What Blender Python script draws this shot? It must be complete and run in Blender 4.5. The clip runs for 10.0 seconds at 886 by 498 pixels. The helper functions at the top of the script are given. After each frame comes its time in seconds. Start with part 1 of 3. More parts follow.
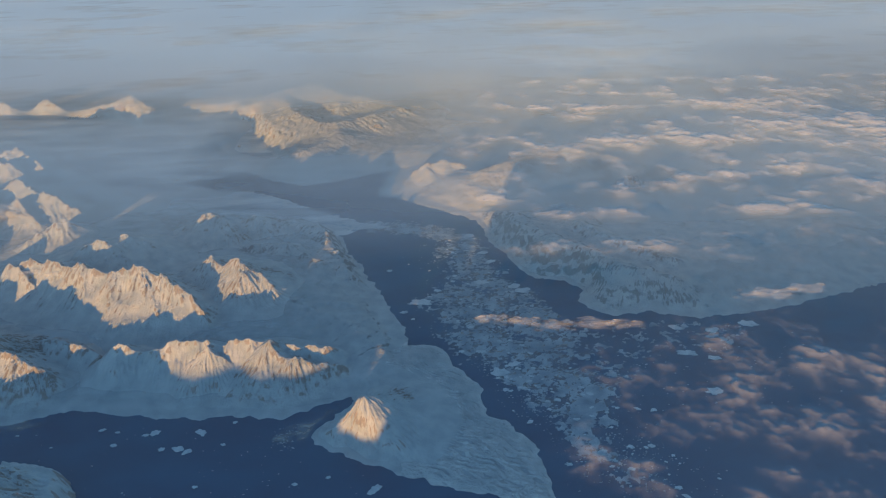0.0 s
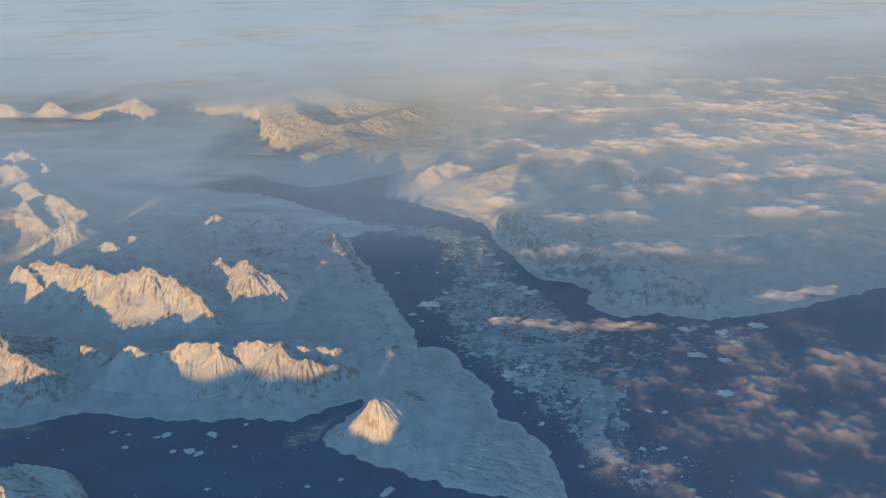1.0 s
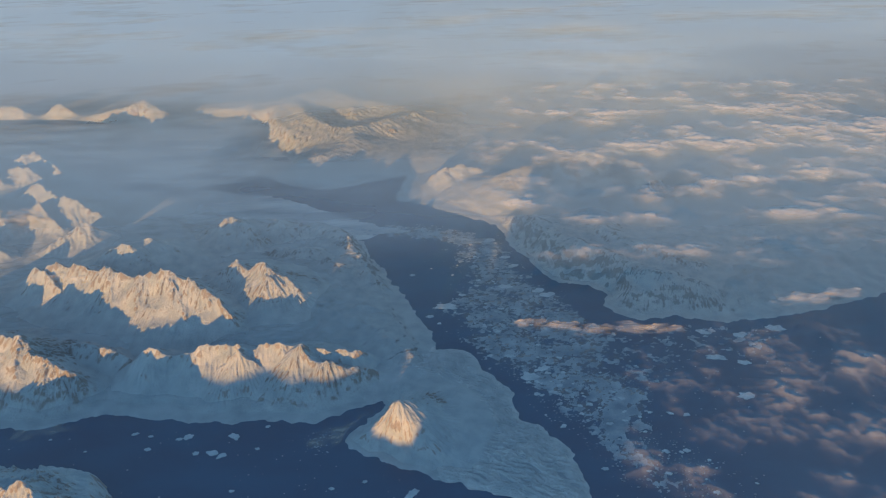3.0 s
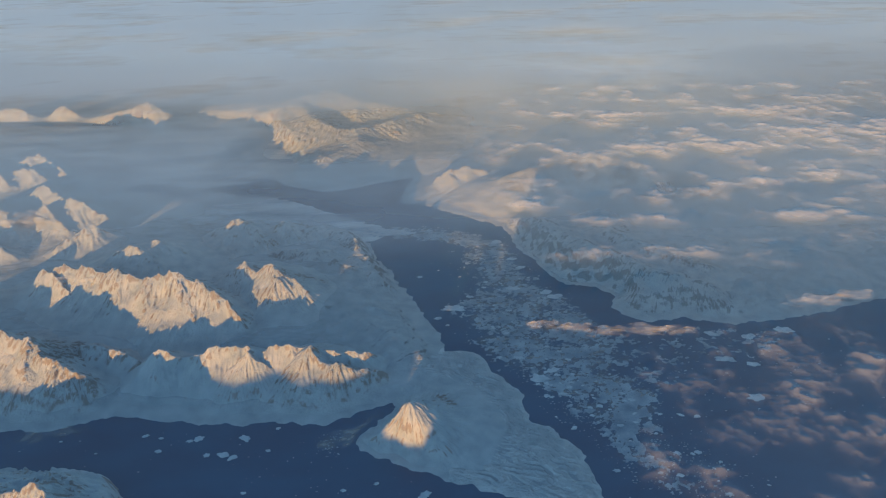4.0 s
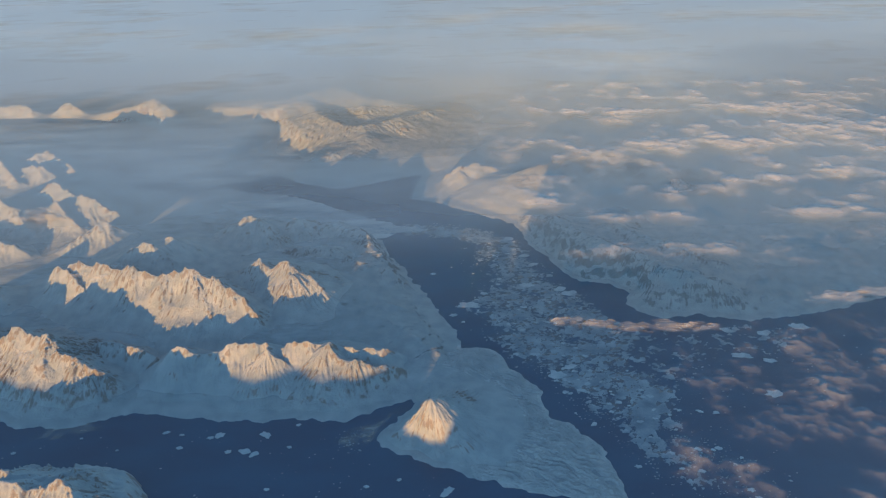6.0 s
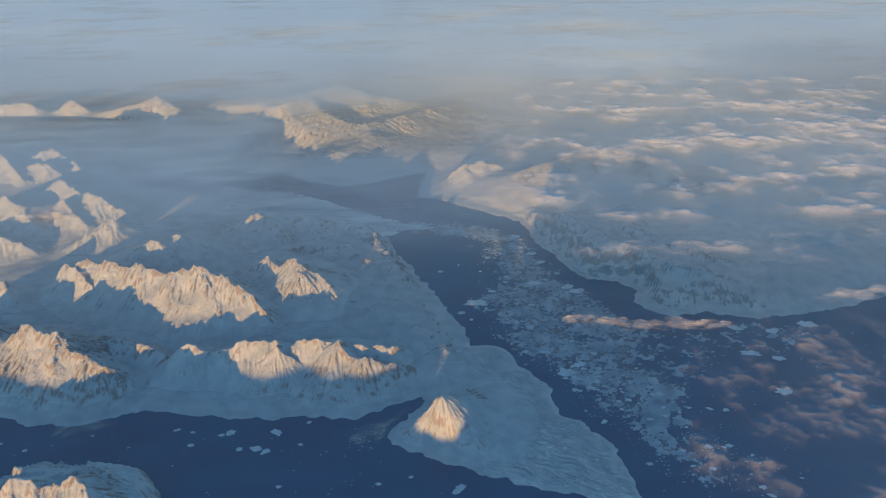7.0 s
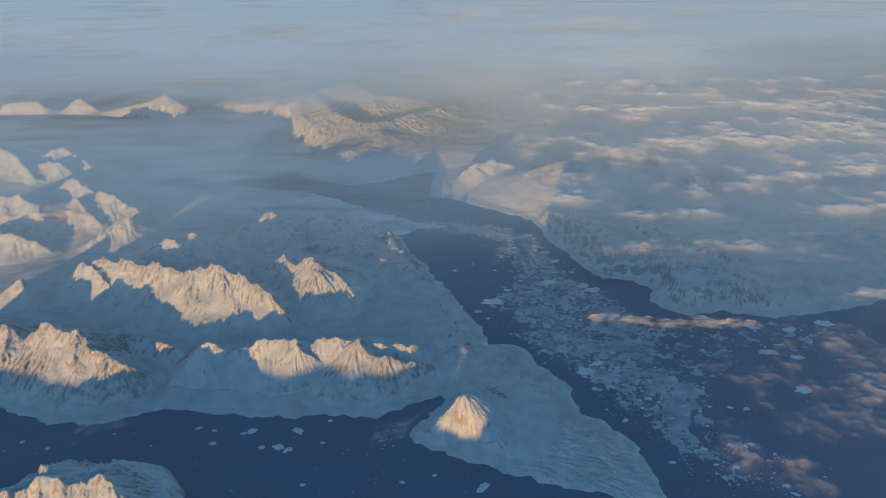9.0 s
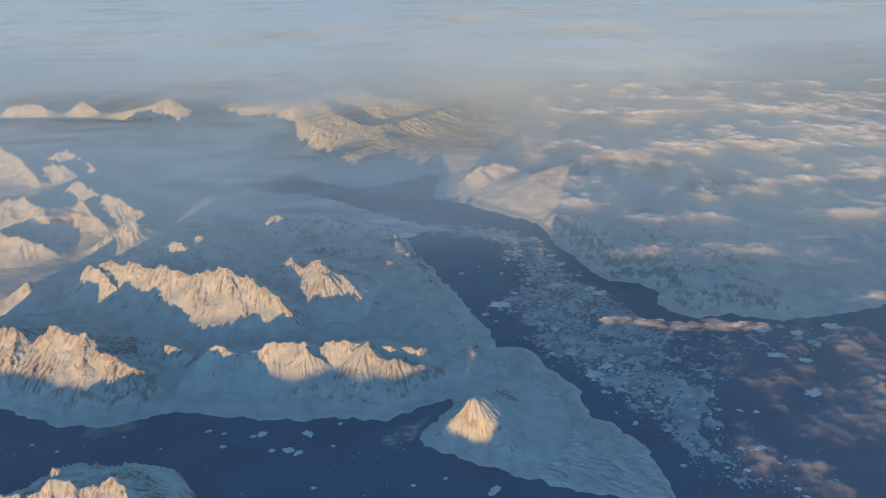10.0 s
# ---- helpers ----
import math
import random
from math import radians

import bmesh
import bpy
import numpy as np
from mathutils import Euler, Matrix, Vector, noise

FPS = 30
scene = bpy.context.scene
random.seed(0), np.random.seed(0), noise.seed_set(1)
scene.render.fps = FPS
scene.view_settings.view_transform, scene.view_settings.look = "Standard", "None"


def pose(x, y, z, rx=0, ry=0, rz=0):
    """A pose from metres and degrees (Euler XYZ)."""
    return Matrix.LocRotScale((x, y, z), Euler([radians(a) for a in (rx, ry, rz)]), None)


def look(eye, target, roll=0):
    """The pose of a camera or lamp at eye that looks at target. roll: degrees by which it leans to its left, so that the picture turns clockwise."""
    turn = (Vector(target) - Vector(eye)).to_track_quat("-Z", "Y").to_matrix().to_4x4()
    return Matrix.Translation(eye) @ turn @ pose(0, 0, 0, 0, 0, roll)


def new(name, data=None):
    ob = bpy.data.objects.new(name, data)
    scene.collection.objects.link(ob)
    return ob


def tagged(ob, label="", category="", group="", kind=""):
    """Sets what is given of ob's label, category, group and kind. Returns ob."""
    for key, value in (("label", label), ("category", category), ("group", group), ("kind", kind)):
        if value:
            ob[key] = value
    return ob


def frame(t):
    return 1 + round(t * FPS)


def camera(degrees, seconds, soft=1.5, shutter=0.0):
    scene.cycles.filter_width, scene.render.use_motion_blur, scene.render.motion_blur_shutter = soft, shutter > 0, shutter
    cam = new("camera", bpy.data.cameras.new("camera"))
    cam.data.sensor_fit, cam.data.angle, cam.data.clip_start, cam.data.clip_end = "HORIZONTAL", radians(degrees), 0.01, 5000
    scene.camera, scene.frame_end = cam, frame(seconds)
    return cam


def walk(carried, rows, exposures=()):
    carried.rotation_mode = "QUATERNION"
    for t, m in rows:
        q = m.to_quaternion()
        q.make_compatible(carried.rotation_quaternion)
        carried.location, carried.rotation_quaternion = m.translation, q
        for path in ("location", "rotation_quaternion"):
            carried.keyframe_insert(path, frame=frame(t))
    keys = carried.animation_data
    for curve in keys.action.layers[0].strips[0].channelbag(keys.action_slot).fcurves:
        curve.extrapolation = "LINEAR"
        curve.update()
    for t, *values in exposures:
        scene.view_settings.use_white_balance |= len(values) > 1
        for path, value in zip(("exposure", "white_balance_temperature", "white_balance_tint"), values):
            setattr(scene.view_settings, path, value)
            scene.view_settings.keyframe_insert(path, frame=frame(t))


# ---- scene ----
cam = camera(69.5, 10.0, 1.1)
PATH = [
    (0, (3.91, -0.75, 438.28), (3.899, 88.752, 393.615), -1.58),
    (0.5, (-1.57, -0.87, 438.43), (-1.586, 88.716, 393.901), -1.58),
    (1, (-7.03, -0.98, 438.59), (-7.088, 88.662, 394.236), -1.57),
    (1.5, (-12.49, -1.10, 438.74), (-12.603, 88.548, 394.448), -1.57),
    (2, (-17.95, -1.22, 438.89), (-18.079, 88.473, 394.658), -1.56),
    (2.5, (-23.40, -1.33, 439.04), (-23.494, 88.381, 394.908), -1.55),
    (4, (-39.70, -1.68, 439.50), (-39.695, 88.248, 395.762), -1.52),
    (4.5, (-45.13, -1.80, 439.65), (-45.055, 88.094, 395.972), -1.51),
    (5, (-50.54, -1.91, 439.80), (-50.388, 87.913, 396.019), -1.50),
    (5.5, (-55.95, -2.03, 439.96), (-55.737, 87.774, 395.969), -1.49),
    (7, (-72.14, -2.38, 440.41), (-71.874, 87.148, 395.972), -1.45),
    (7.5, (-77.52, -2.50, 440.56), (-77.265, 87.000, 395.979), -1.43),
    (8, (-82.90, -2.61, 440.72), (-82.625, 86.853, 396.032), -1.41),
    (8.5, (-88.27, -2.73, 440.87), (-87.971, 86.765, 396.095), -1.40),
    (9, (-93.63, -2.85, 441.02), (-93.357, 86.697, 396.406), -1.38),
    (9.5, (-98.99, -2.96, 441.17), (-98.633, 86.595, 396.704), -1.36),
    (10, (-104.34, -3.08, 441.32), (-103.946, 86.640, 397.131), -1.34),
]
# One unit of this model stands for 25 m of the landscape, so that the far ice cap stays within the lens's reach.
walk(cam, [(t, look(eye, target, roll)) for t, eye, target, roll in PATH], [(0.0, 1.79, 6420, -7), (0.5, 1.99, 7470, -10), (1.0, 2.03, 6820, -6), (1.5, 1.79, 6420, -7), (2.0, 1.79, 6370, -8), (2.5, 1.84, 6470, -7),
      (4.0, 1.84, 6620, -7), (5.0, 1.86, 6770, -6), (5.5, 1.86, 6670, -7), (7.0, 1.86, 6270, -8), (8.0, 1.92, 6320, -9), (8.5, 1.80, 6220, -9), (9.0, 1.80, 6170, -9), (9.5, 1.91, 6790, -10), (10.0, 1.96, 6570, -8)])

# ---- light ----
SUN_ELEVATION = 4.5
SUN_FROM = Vector((-0.26, -0.966, 0.0))          # low sun, behind the camera and to its left
world = bpy.data.worlds.new("sky")
scene.world = world
world.use_nodes = True
wn = world.node_tree
sky = wn.nodes.new("ShaderNodeTexSky")
sky.sky_type = "NISHITA"
sky.sun_disc = False
sky.sun_elevation = radians(SUN_ELEVATION)
sky.sun_rotation = math.atan2(SUN_FROM.x, SUN_FROM.y)
sky.altitude = 3000
sky.ozone_density = 2.0
wn.links.new(sky.outputs["Color"], wn.nodes["Background"].inputs["Color"])
wn.nodes["Background"].inputs["Strength"].default_value = 0.112

sun = new("sun", bpy.data.lights.new("sun", "SUN"))
sun.data.energy = 2.1
sun.data.angle = radians(0.4)
sun.data.color = (1.0, 0.455, 0.13)
sun_way = SUN_FROM + Vector((0, 0, math.tan(radians(SUN_ELEVATION))))
sun.rotation_mode = "QUATERNION"
sun.rotation_quaternion = sun_way.to_track_quat("Z", "Y")


# ---- noise ----
PERM = np.random.RandomState(7).permutation(512)
GRADS = np.array([(math.cos(a), math.sin(a)) for a in np.linspace(0, 2 * math.pi, 16, endpoint=False)])


def perlin(x, y, seed=0):
    xi, yi = np.floor(x).astype(int), np.floor(y).astype(int)
    xf, yf = x - xi, y - yi

    def corner(dx, dy):
        g = GRADS[PERM[(PERM[(xi + dx + seed * 37) % 512] + yi + dy + seed * 11) % 512] % 16]
        return g[..., 0] * (xf - dx) + g[..., 1] * (yf - dy)

    u, v = xf**3 * (xf * (xf * 6 - 15) + 10), yf**3 * (yf * (yf * 6 - 15) + 10)
    top = corner(0, 0) * (1 - u) + corner(1, 0) * u
    low = corner(0, 1) * (1 - u) + corner(1, 1) * u
    return 1.5 * (top * (1 - v) + low * v)


def fbm(x, y, octaves=4, seed=0, gain=0.5):
    total, amp = 0.0, 1.0
    for k in range(octaves):
        total = total + amp * perlin(x * 2**k, y * 2**k, seed + k)
        amp *= gain
    return total


def ridged(x, y, octaves=4, seed=0):
    total, amp = 0.0, 1.0
    for k in range(octaves):
        total = total + amp * (1 - np.abs(perlin(x * 2**k, y * 2**k, seed + k)) * 2)
        amp *= 0.5
    return total / 2


def smooth(a, b, x):
    t = np.clip((x - a) / (b - a), 0, 1)
    return t * t * (3 - 2 * t)


def shore_distance(x, y, outline):
    """Distance to a closed outline, positive inside."""
    best, inside = np.full(x.shape, 1e9), np.zeros(x.shape, bool)
    for (ax, ay), (bx, by) in zip(outline, outline[1:] + outline[:1]):
        ex, ey = bx - ax, by - ay
        t = np.clip(((x - ax) * ex + (y - ay) * ey) / (ex * ex + ey * ey), 0, 1)
        best = np.minimum(best, (x - ax - t * ex) ** 2 + (y - ay - t * ey) ** 2)
        if ay != by:
            inside ^= ((ay > y) != (by > y)) & (x < ex * (y - ay) / ey + ax)
    return np.sqrt(best) * np.where(inside, 1, -1)


# ---- materials ----
def material(name):
    m = bpy.data.materials.new(name)
    m.use_nodes = True
    n = m.node_tree
    return m, n, n.nodes["Principled BSDF"]


def node(n, kind, **values):
    made = n.nodes.new(kind)
    for key, value in values.items():
        made.inputs[key.replace("_", " ")].default_value = value
    return made


def place_noise(n, scale, stretch=(1, 1, 1), detail=6.0, rough=0.55, turn=0.0):
    geo = n.nodes.new("ShaderNodeNewGeometry")
    mapping = n.nodes.new("ShaderNodeMapping")
    mapping.inputs["Scale"].default_value = stretch
    mapping.inputs["Rotation"].default_value = (0, 0, radians(turn))
    tex = node(n, "ShaderNodeTexNoise", Scale=scale, Detail=detail, Roughness=rough)
    n.links.new(geo.outputs["Position"], mapping.inputs["Vector"])
    n.links.new(mapping.outputs["Vector"], tex.inputs["Vector"])
    return tex


def ramp(n, source, stops):
    r = n.nodes.new("ShaderNodeValToRGB")
    while len(r.color_ramp.elements) < len(stops):
        r.color_ramp.elements.new(0.5)
    for element, (at, colour) in zip(r.color_ramp.elements, stops):
        element.position, element.color = at, (*colour, 1) if len(colour) == 3 else colour
    n.links.new(source, r.inputs["Fac"])
    return r


def mix(n, fac, a, b):
    m = n.nodes.new("ShaderNodeMix")
    m.data_type = "RGBA"
    n.links.new(fac, m.inputs["Factor"])
    for socket, value in ((m.inputs[6], a), (m.inputs[7], b)):
        if isinstance(value, tuple):
            socket.default_value = (*value, 1)
        else:
            n.links.new(value, socket)
    return m.outputs[2]


def add_bump(n, bsdf, heights, normal_input="Normal"):
    last = None
    for source, strength, distance in heights:
        b = node(n, "ShaderNodeBump", Strength=strength, Distance=distance)
        n.links.new(source, b.inputs["Height"])
        if last:
            n.links.new(last, b.inputs["Normal"])
        last = b.outputs["Normal"]
    n.links.new(last, bsdf.inputs[normal_input])


def snow_material(name, rock_from=0.5, rock_to=0.56, rock=(0.10, 0.085, 0.075), relief=1.0, streak=None, cover=1.0, tone=((0.28, 0.335, 0.38), (0.42, 0.46, 0.50))):
    """Wind-packed snow that gives way to rock where the bare attribute says that wind and slope keep it off."""
    m, n, bsdf = material(name)
    fine, broad = place_noise(n, 0.9), place_noise(n, 0.06)
    snow = ramp(n, broad.outputs["Fac"], [(0.3, tone[0]), (0.7, tone[1])]).outputs["Color"]
    blown = n.nodes.new("ShaderNodeAttribute")
    blown.attribute_name = "bare"
    rough_edge = node(n, "ShaderNodeMath")
    rough_edge.operation = "MULTIPLY_ADD"
    patch = place_noise(n, 0.8, (1, 0.8, 0.5), 7.0, 0.65)
    n.links.new(patch.outputs["Fac"], rough_edge.inputs[0])
    rough_edge.inputs[1].default_value = 0.45
    half = n.nodes.new("ShaderNodeMath")
    half.operation = "MULTIPLY_ADD"
    half.inputs[1].default_value, half.inputs[2].default_value = -0.5, 0.5
    n.links.new(blown.outputs["Fac"], half.inputs[0])
    n.links.new(half.outputs[0], rough_edge.inputs[2])
    bare = ramp(n, rough_edge.outputs[0], [(rock_from, (cover, cover, cover)), (rock_to, (0, 0, 0))])
    grain = ramp(n, fine.outputs["Fac"], [(0.3, tuple(c * 0.6 for c in rock)), (0.7, tuple(c * 1.7 for c in rock))])
    n.links.new(mix(n, bare.outputs["Color"], snow, grain.outputs["Color"]), bsdf.inputs["Base Color"])
    bsdf.inputs["Roughness"].default_value = 0.75
    bsdf.inputs["Specular IOR Level"].default_value = 0.2
    heights = [(place_noise(n, 0.45, (1, 1, 0.2), 7.0, 0.65).outputs["Fac"], 0.8 * relief, 2.0), (fine.outputs["Fac"], 0.4 * relief, 0.6)]
    if streak:
        heights.append((place_noise(n, streak[0], (1, streak[1], 1), 5.0, 0.6, streak[2]).outputs["Fac"], 0.9, 2.0))
    add_bump(n, bsdf, heights)
    return m


def water_material():
    m, n, bsdf = material("fjord_water")
    broad = place_noise(n, 0.012, (1, 2.2, 1), 4.0)
    tone = ramp(n, broad.outputs["Fac"], [(0.35, (0.005, 0.055, 0.135)), (0.65, (0.008, 0.075, 0.165))])
    n.links.new(tone.outputs["Color"], bsdf.inputs["Base Color"])
    bsdf.inputs["Roughness"].default_value = 0.35
    bsdf.inputs["IOR"].default_value = 1.33
    add_bump(n, bsdf, [(place_noise(n, 1.2, detail=3.0).outputs["Fac"], 0.15, 0.3)])
    return m


def ice_material(name, low, high, scale, stretch=(1, 1, 1), turn=0.0):
    m, n, bsdf = material(name)
    tone = ramp(n, place_noise(n, scale, stretch, 7.0, 0.6, turn).outputs["Fac"], [(0.33, low), (0.66, high)])
    n.links.new(tone.outputs["Color"], bsdf.inputs["Base Color"])
    bsdf.inputs["Roughness"].default_value = 0.55
    add_bump(n, bsdf, [(place_noise(n, 0.7).outputs["Fac"], 0.3, 0.6)])
    return m


def vapour_material(name, most, scale, low=0.25, high=0.7, stretch=(1, 1, 1), turn=0.0, shape=0.0, lift=1.5, albedo=0.93, thin_share=0.06, tint=(1.0, 1.0, 1.0), lean=1.0, detail=7.0):
    """Cloud or haze: a set shading normal imitates droplets that scatter light whichever way they face, and the rest
    passes through; the body attribute sets how much.
    shape: how far the form of the surface tells in its shading; lift: how far the scattering leans from the sun to the
    zenith; lean: how far the sun draws it at all."""
    m, n, bsdf = material(name)
    n.nodes.remove(bsdf)
    out = n.nodes["Material Output"]
    colour = (*(albedo * c for c in tint), 1)
    diffuse, thin, clear = node(n, "ShaderNodeBsdfDiffuse", Color=colour), node(n, "ShaderNodeBsdfTranslucent", Color=colour), n.nodes.new("ShaderNodeBsdfTransparent")
    body, whole = n.nodes.new("ShaderNodeMixShader"), n.nodes.new("ShaderNodeMixShader")
    body.inputs[0].default_value = thin_share
    n.links.new(diffuse.outputs[0], body.inputs[1])
    n.links.new(thin.outputs[0], body.inputs[2])
    # Made-up normal: sets how strongly sun brightens the layer, whatever its real slope.
    toward = Vector((lean * SUN_FROM.x, lean * SUN_FROM.y, lift)).normalized()
    geo, grow, drawn = n.nodes.new("ShaderNodeNewGeometry"), n.nodes.new("ShaderNodeVectorMath"), n.nodes.new("ShaderNodeVectorMath")
    grow.operation, drawn.operation = "SCALE", "ADD"
    grow.inputs["Scale"].default_value = shape
    drawn.inputs[1].default_value = toward
    n.links.new(geo.outputs["Normal"], grow.inputs[0])
    n.links.new(grow.outputs["Vector"], drawn.inputs[0])
    level = n.nodes.new("ShaderNodeVectorMath")
    level.operation = "NORMALIZE"
    n.links.new(drawn.outputs["Vector"], level.inputs[0])
    n.links.new(level.outputs["Vector"], diffuse.inputs["Normal"])
    amount = n.nodes.new("ShaderNodeAttribute")
    amount.attribute_name = "body"
    wisps = ramp(n, place_noise(n, scale, stretch, detail, 0.6, turn).outputs["Fac"], [(low, (0, 0, 0)), (high, (1, 1, 1))])
    strength, limit = n.nodes.new("ShaderNodeMath"), n.nodes.new("ShaderNodeMath")
    strength.operation = limit.operation = "MULTIPLY"
    limit.use_clamp = True
    limit.inputs[1].default_value = most
    n.links.new(amount.outputs["Fac"], strength.inputs[0])
    n.links.new(wisps.outputs["Color"], strength.inputs[1])
    n.links.new(strength.outputs[0], limit.inputs[0])
    n.links.new(limit.outputs[0], whole.inputs[0])
    n.links.new(clear.outputs[0], whole.inputs[1])
    n.links.new(body.outputs[0], whole.inputs[2])
    n.links.new(whole.outputs[0], out.inputs["Surface"])
    return m


SNOW_LAND = snow_material("packed_snow", 0.44, 0.52, rock=(0.12, 0.12, 0.13), relief=0.45, cover=0.7)
SNOW_PEAK = snow_material("snow_over_rock", 0.33, 0.46, rock=(0.16, 0.135, 0.125), relief=0.7, cover=0.75)
SNOW_CRAG = snow_material("rocky_crag", 0.36, 0.54, rock=(0.15, 0.125, 0.115), relief=0.9, cover=0.75)
SNOW_RIDGE = snow_material("deep_ridge_snow", 0.30, 0.42, rock=(0.17, 0.14, 0.13), relief=0.6, cover=0.7)
SNOW_HILL = snow_material("thinly_snowed_rock", 0.51, 0.66, rock=(0.09, 0.10, 0.12), relief=0.9, cover=0.72)
GLACIER_ICE = snow_material("glacier_ice", 0.25, 0.30, relief=1.4, streak=(0.22, 3.0, 25), tone=((0.42, 0.48, 0.54), (0.64, 0.67, 0.70)))
WATER = water_material()
FAST_ICE = ice_material("fast_sea_ice", (0.10, 0.16, 0.24), (0.50, 0.55, 0.60), 0.006, (1, 3.5, 1), 8)
FLOE_ICE = ice_material("floe_ice", (0.09, 0.155, 0.23), (0.31, 0.385, 0.46), 0.05)
BRIGHT_FLOE = ice_material("bright_floe_ice", (0.28, 0.36, 0.44), (0.50, 0.56, 0.62), 0.08)
BRASH = vapour_material("brash_film", 0.55, 0.05, 0.30, 0.6, (1, 1.8, 1), shape=4.0, lift=9.0, albedo=0.5)
CLOUD = vapour_material("cloud_vapour", 0.60, 0.035, 0.1, 0.8, shape=0.35, lift=1.6)
WISP = vapour_material("wisp_vapour", 0.40, 0.06, 0.2, 0.8, shape=0.35, lift=2.0)
# Distance haze put into a blue tint; the small lean mutes the sun.
VEIL = vapour_material("haze_tint", 0.9, 0.0022, 0.0, 0.5, (1, 1.6, 1), -6, lift=1.0, lean=0.07, tint=(0.77, 0.97, 1.08), detail=3.0)
# Blue tint and low albedo put part of the valley shade into the fog.
FOG = vapour_material("valley_fog", 1.0, 0.012, 0.25, 0.6, (1, 2.0, 1), 5, shape=2.0, lift=5.0, albedo=0.56, tint=(0.82, 0.95, 1.06))
DECK = vapour_material("far_cloud_and_haze", 1.0, 0.0016, 0.0, 0.5, (1, 0.7, 1), -6, lift=2.3, albedo=0.98, tint=(0.79, 0.96, 1.05), detail=2.0)
BANK = vapour_material("far_bank_vapour", 1.0, 0.0016, 0.42, 0.70, (1, 0.5, 1), -7, lift=2.0, tint=(0.90, 0.97, 1.05), detail=2.0)


# ---- meshes ----
def link_mesh(name, verts, faces, mat, density=None, parent=None):
    me = bpy.data.meshes.new(name)
    me.from_pydata(verts, [], faces)
    me.polygons.foreach_set("use_smooth", np.ones(len(me.polygons), bool))
    me.materials.append(mat)
    if density is not None:
        me.attributes.new("body", "FLOAT", "POINT").data.foreach_set("value", np.asarray(density, np.float32))
    me.update()
    ob = new(name, me)
    ob.parent = parent
    ob.shadow_terminator_geometry_offset = 0.6
    return ob


def height_field(name, x, y, z, kept, mat, **attributes):
    """A mesh on a square grid of places; kept tells which of its points stay."""
    index = np.arange(x.size).reshape(x.shape)
    whole = kept[:-1, :-1] | kept[1:, :-1] | kept[:-1, 1:] | kept[1:, 1:]
    quads = np.stack([index[:-1, :-1], index[:-1, 1:], index[1:, 1:], index[1:, :-1]], -1)[whole]
    used, flat = np.unique(quads, return_inverse=True)
    verts = np.stack([x.ravel(), y.ravel(), z.ravel()], -1)[used]
    ob = link_mesh(name, verts.tolist(), flat.reshape(-1, 4).tolist(), mat)
    for key, values in attributes.items():
        ob.data.attributes.new(key, "FLOAT", "POINT").data.foreach_set("value", values.ravel()[used].astype(np.float32))
    return ob


def grid(x0, x1, y0, y1, step):
    return np.meshgrid(np.arange(x0, x1 + step, step), np.arange(y0, y1 + step, step))


def sheet(name, x0, x1, y0, y1, step, height, mat, keep=None, density=None):
    """A height field from functions of the place."""
    x, y = grid(x0, x1, y0, y1, step)
    z = height(x, y)
    kept = np.ones(x.shape, bool) if keep is None else keep(x, y, z)
    return height_field(name, x, y, z, kept, mat, **({} if density is None else {"body": density(x, y, z)}))


class Survey:
    """Heights kept on a grid, to be looked up between its points."""

    def __init__(self, x0, x1, y0, y1, step, height):
        self.x0, self.y0, self.step = x0, y0, step
        self.x, self.y = grid(x0, x1, y0, y1, step)
        self.z = height(self.x, self.y)

    def at(self, x, y):
        u = np.clip((x - self.x0) / self.step, 0, self.z.shape[1] - 1.001)
        v = np.clip((y - self.y0) / self.step, 0, self.z.shape[0] - 1.001)
        i, j = u.astype(int), v.astype(int)
        u, v = u - i, v - j
        return (self.z[j, i] * (1 - u) + self.z[j, i + 1] * u) * (1 - v) + (self.z[j + 1, i] * (1 - u) + self.z[j + 1, i + 1] * u) * v


# ---- plan of the coasts ----
NEAR_SHORE = [(-1500, 560), (-700, 548), (-575, 536), (-546, 526), (-500, 507), (-452, 501), (-426, 508), (-408, 520), (-385, 522), (-322, 514), (-285, 507), (-250, 505), (-222, 509), (-163, 503), (-131, 519), (-97, 536)]
SPIT = [(-93, 527), (-112, 500), (-132, 476), (-122, 463), (-99, 452), (-71, 439), (-44, 426), (-14, 416), (20, 404), (45, 396), (75, 384), (92, 388), (94, 413), (87, 448), (79, 471), (66, 483), (48, 496), (42, 513), (40, 540), (28, 560), (11, 591), (-2, 618)]
CHANNEL_WEST = [(-12, 624), (-39, 624), (-43, 650), (-55, 683), (-67, 703), (-84, 755), (-105, 796), (-116, 831), (-138, 868), (-158, 930), (-177, 964), (-269, 999), (-400, 1040), (-520, 1090), (-640, 1180), (-780, 1300), (-950, 1400), (-1500, 1500)]
WEST_LAND = NEAR_SHORE + SPIT + CHANNEL_WEST
CHANNEL_EAST = [(5200, 1500), (1200, 900), (599, 742), (445, 689), (374, 675), (321, 667), (295, 672), (263, 684), (218, 676), (187, 694), (177, 719), (189, 741), (179, 764), (134, 778), (120, 792), (104, 832), (91, 874), (78, 895), (72, 926), (71, 955), (58, 983), (21, 1014), (-8, 1036), (-60, 1079), (-115, 1105), (-108, 1186), (-98, 1240)]
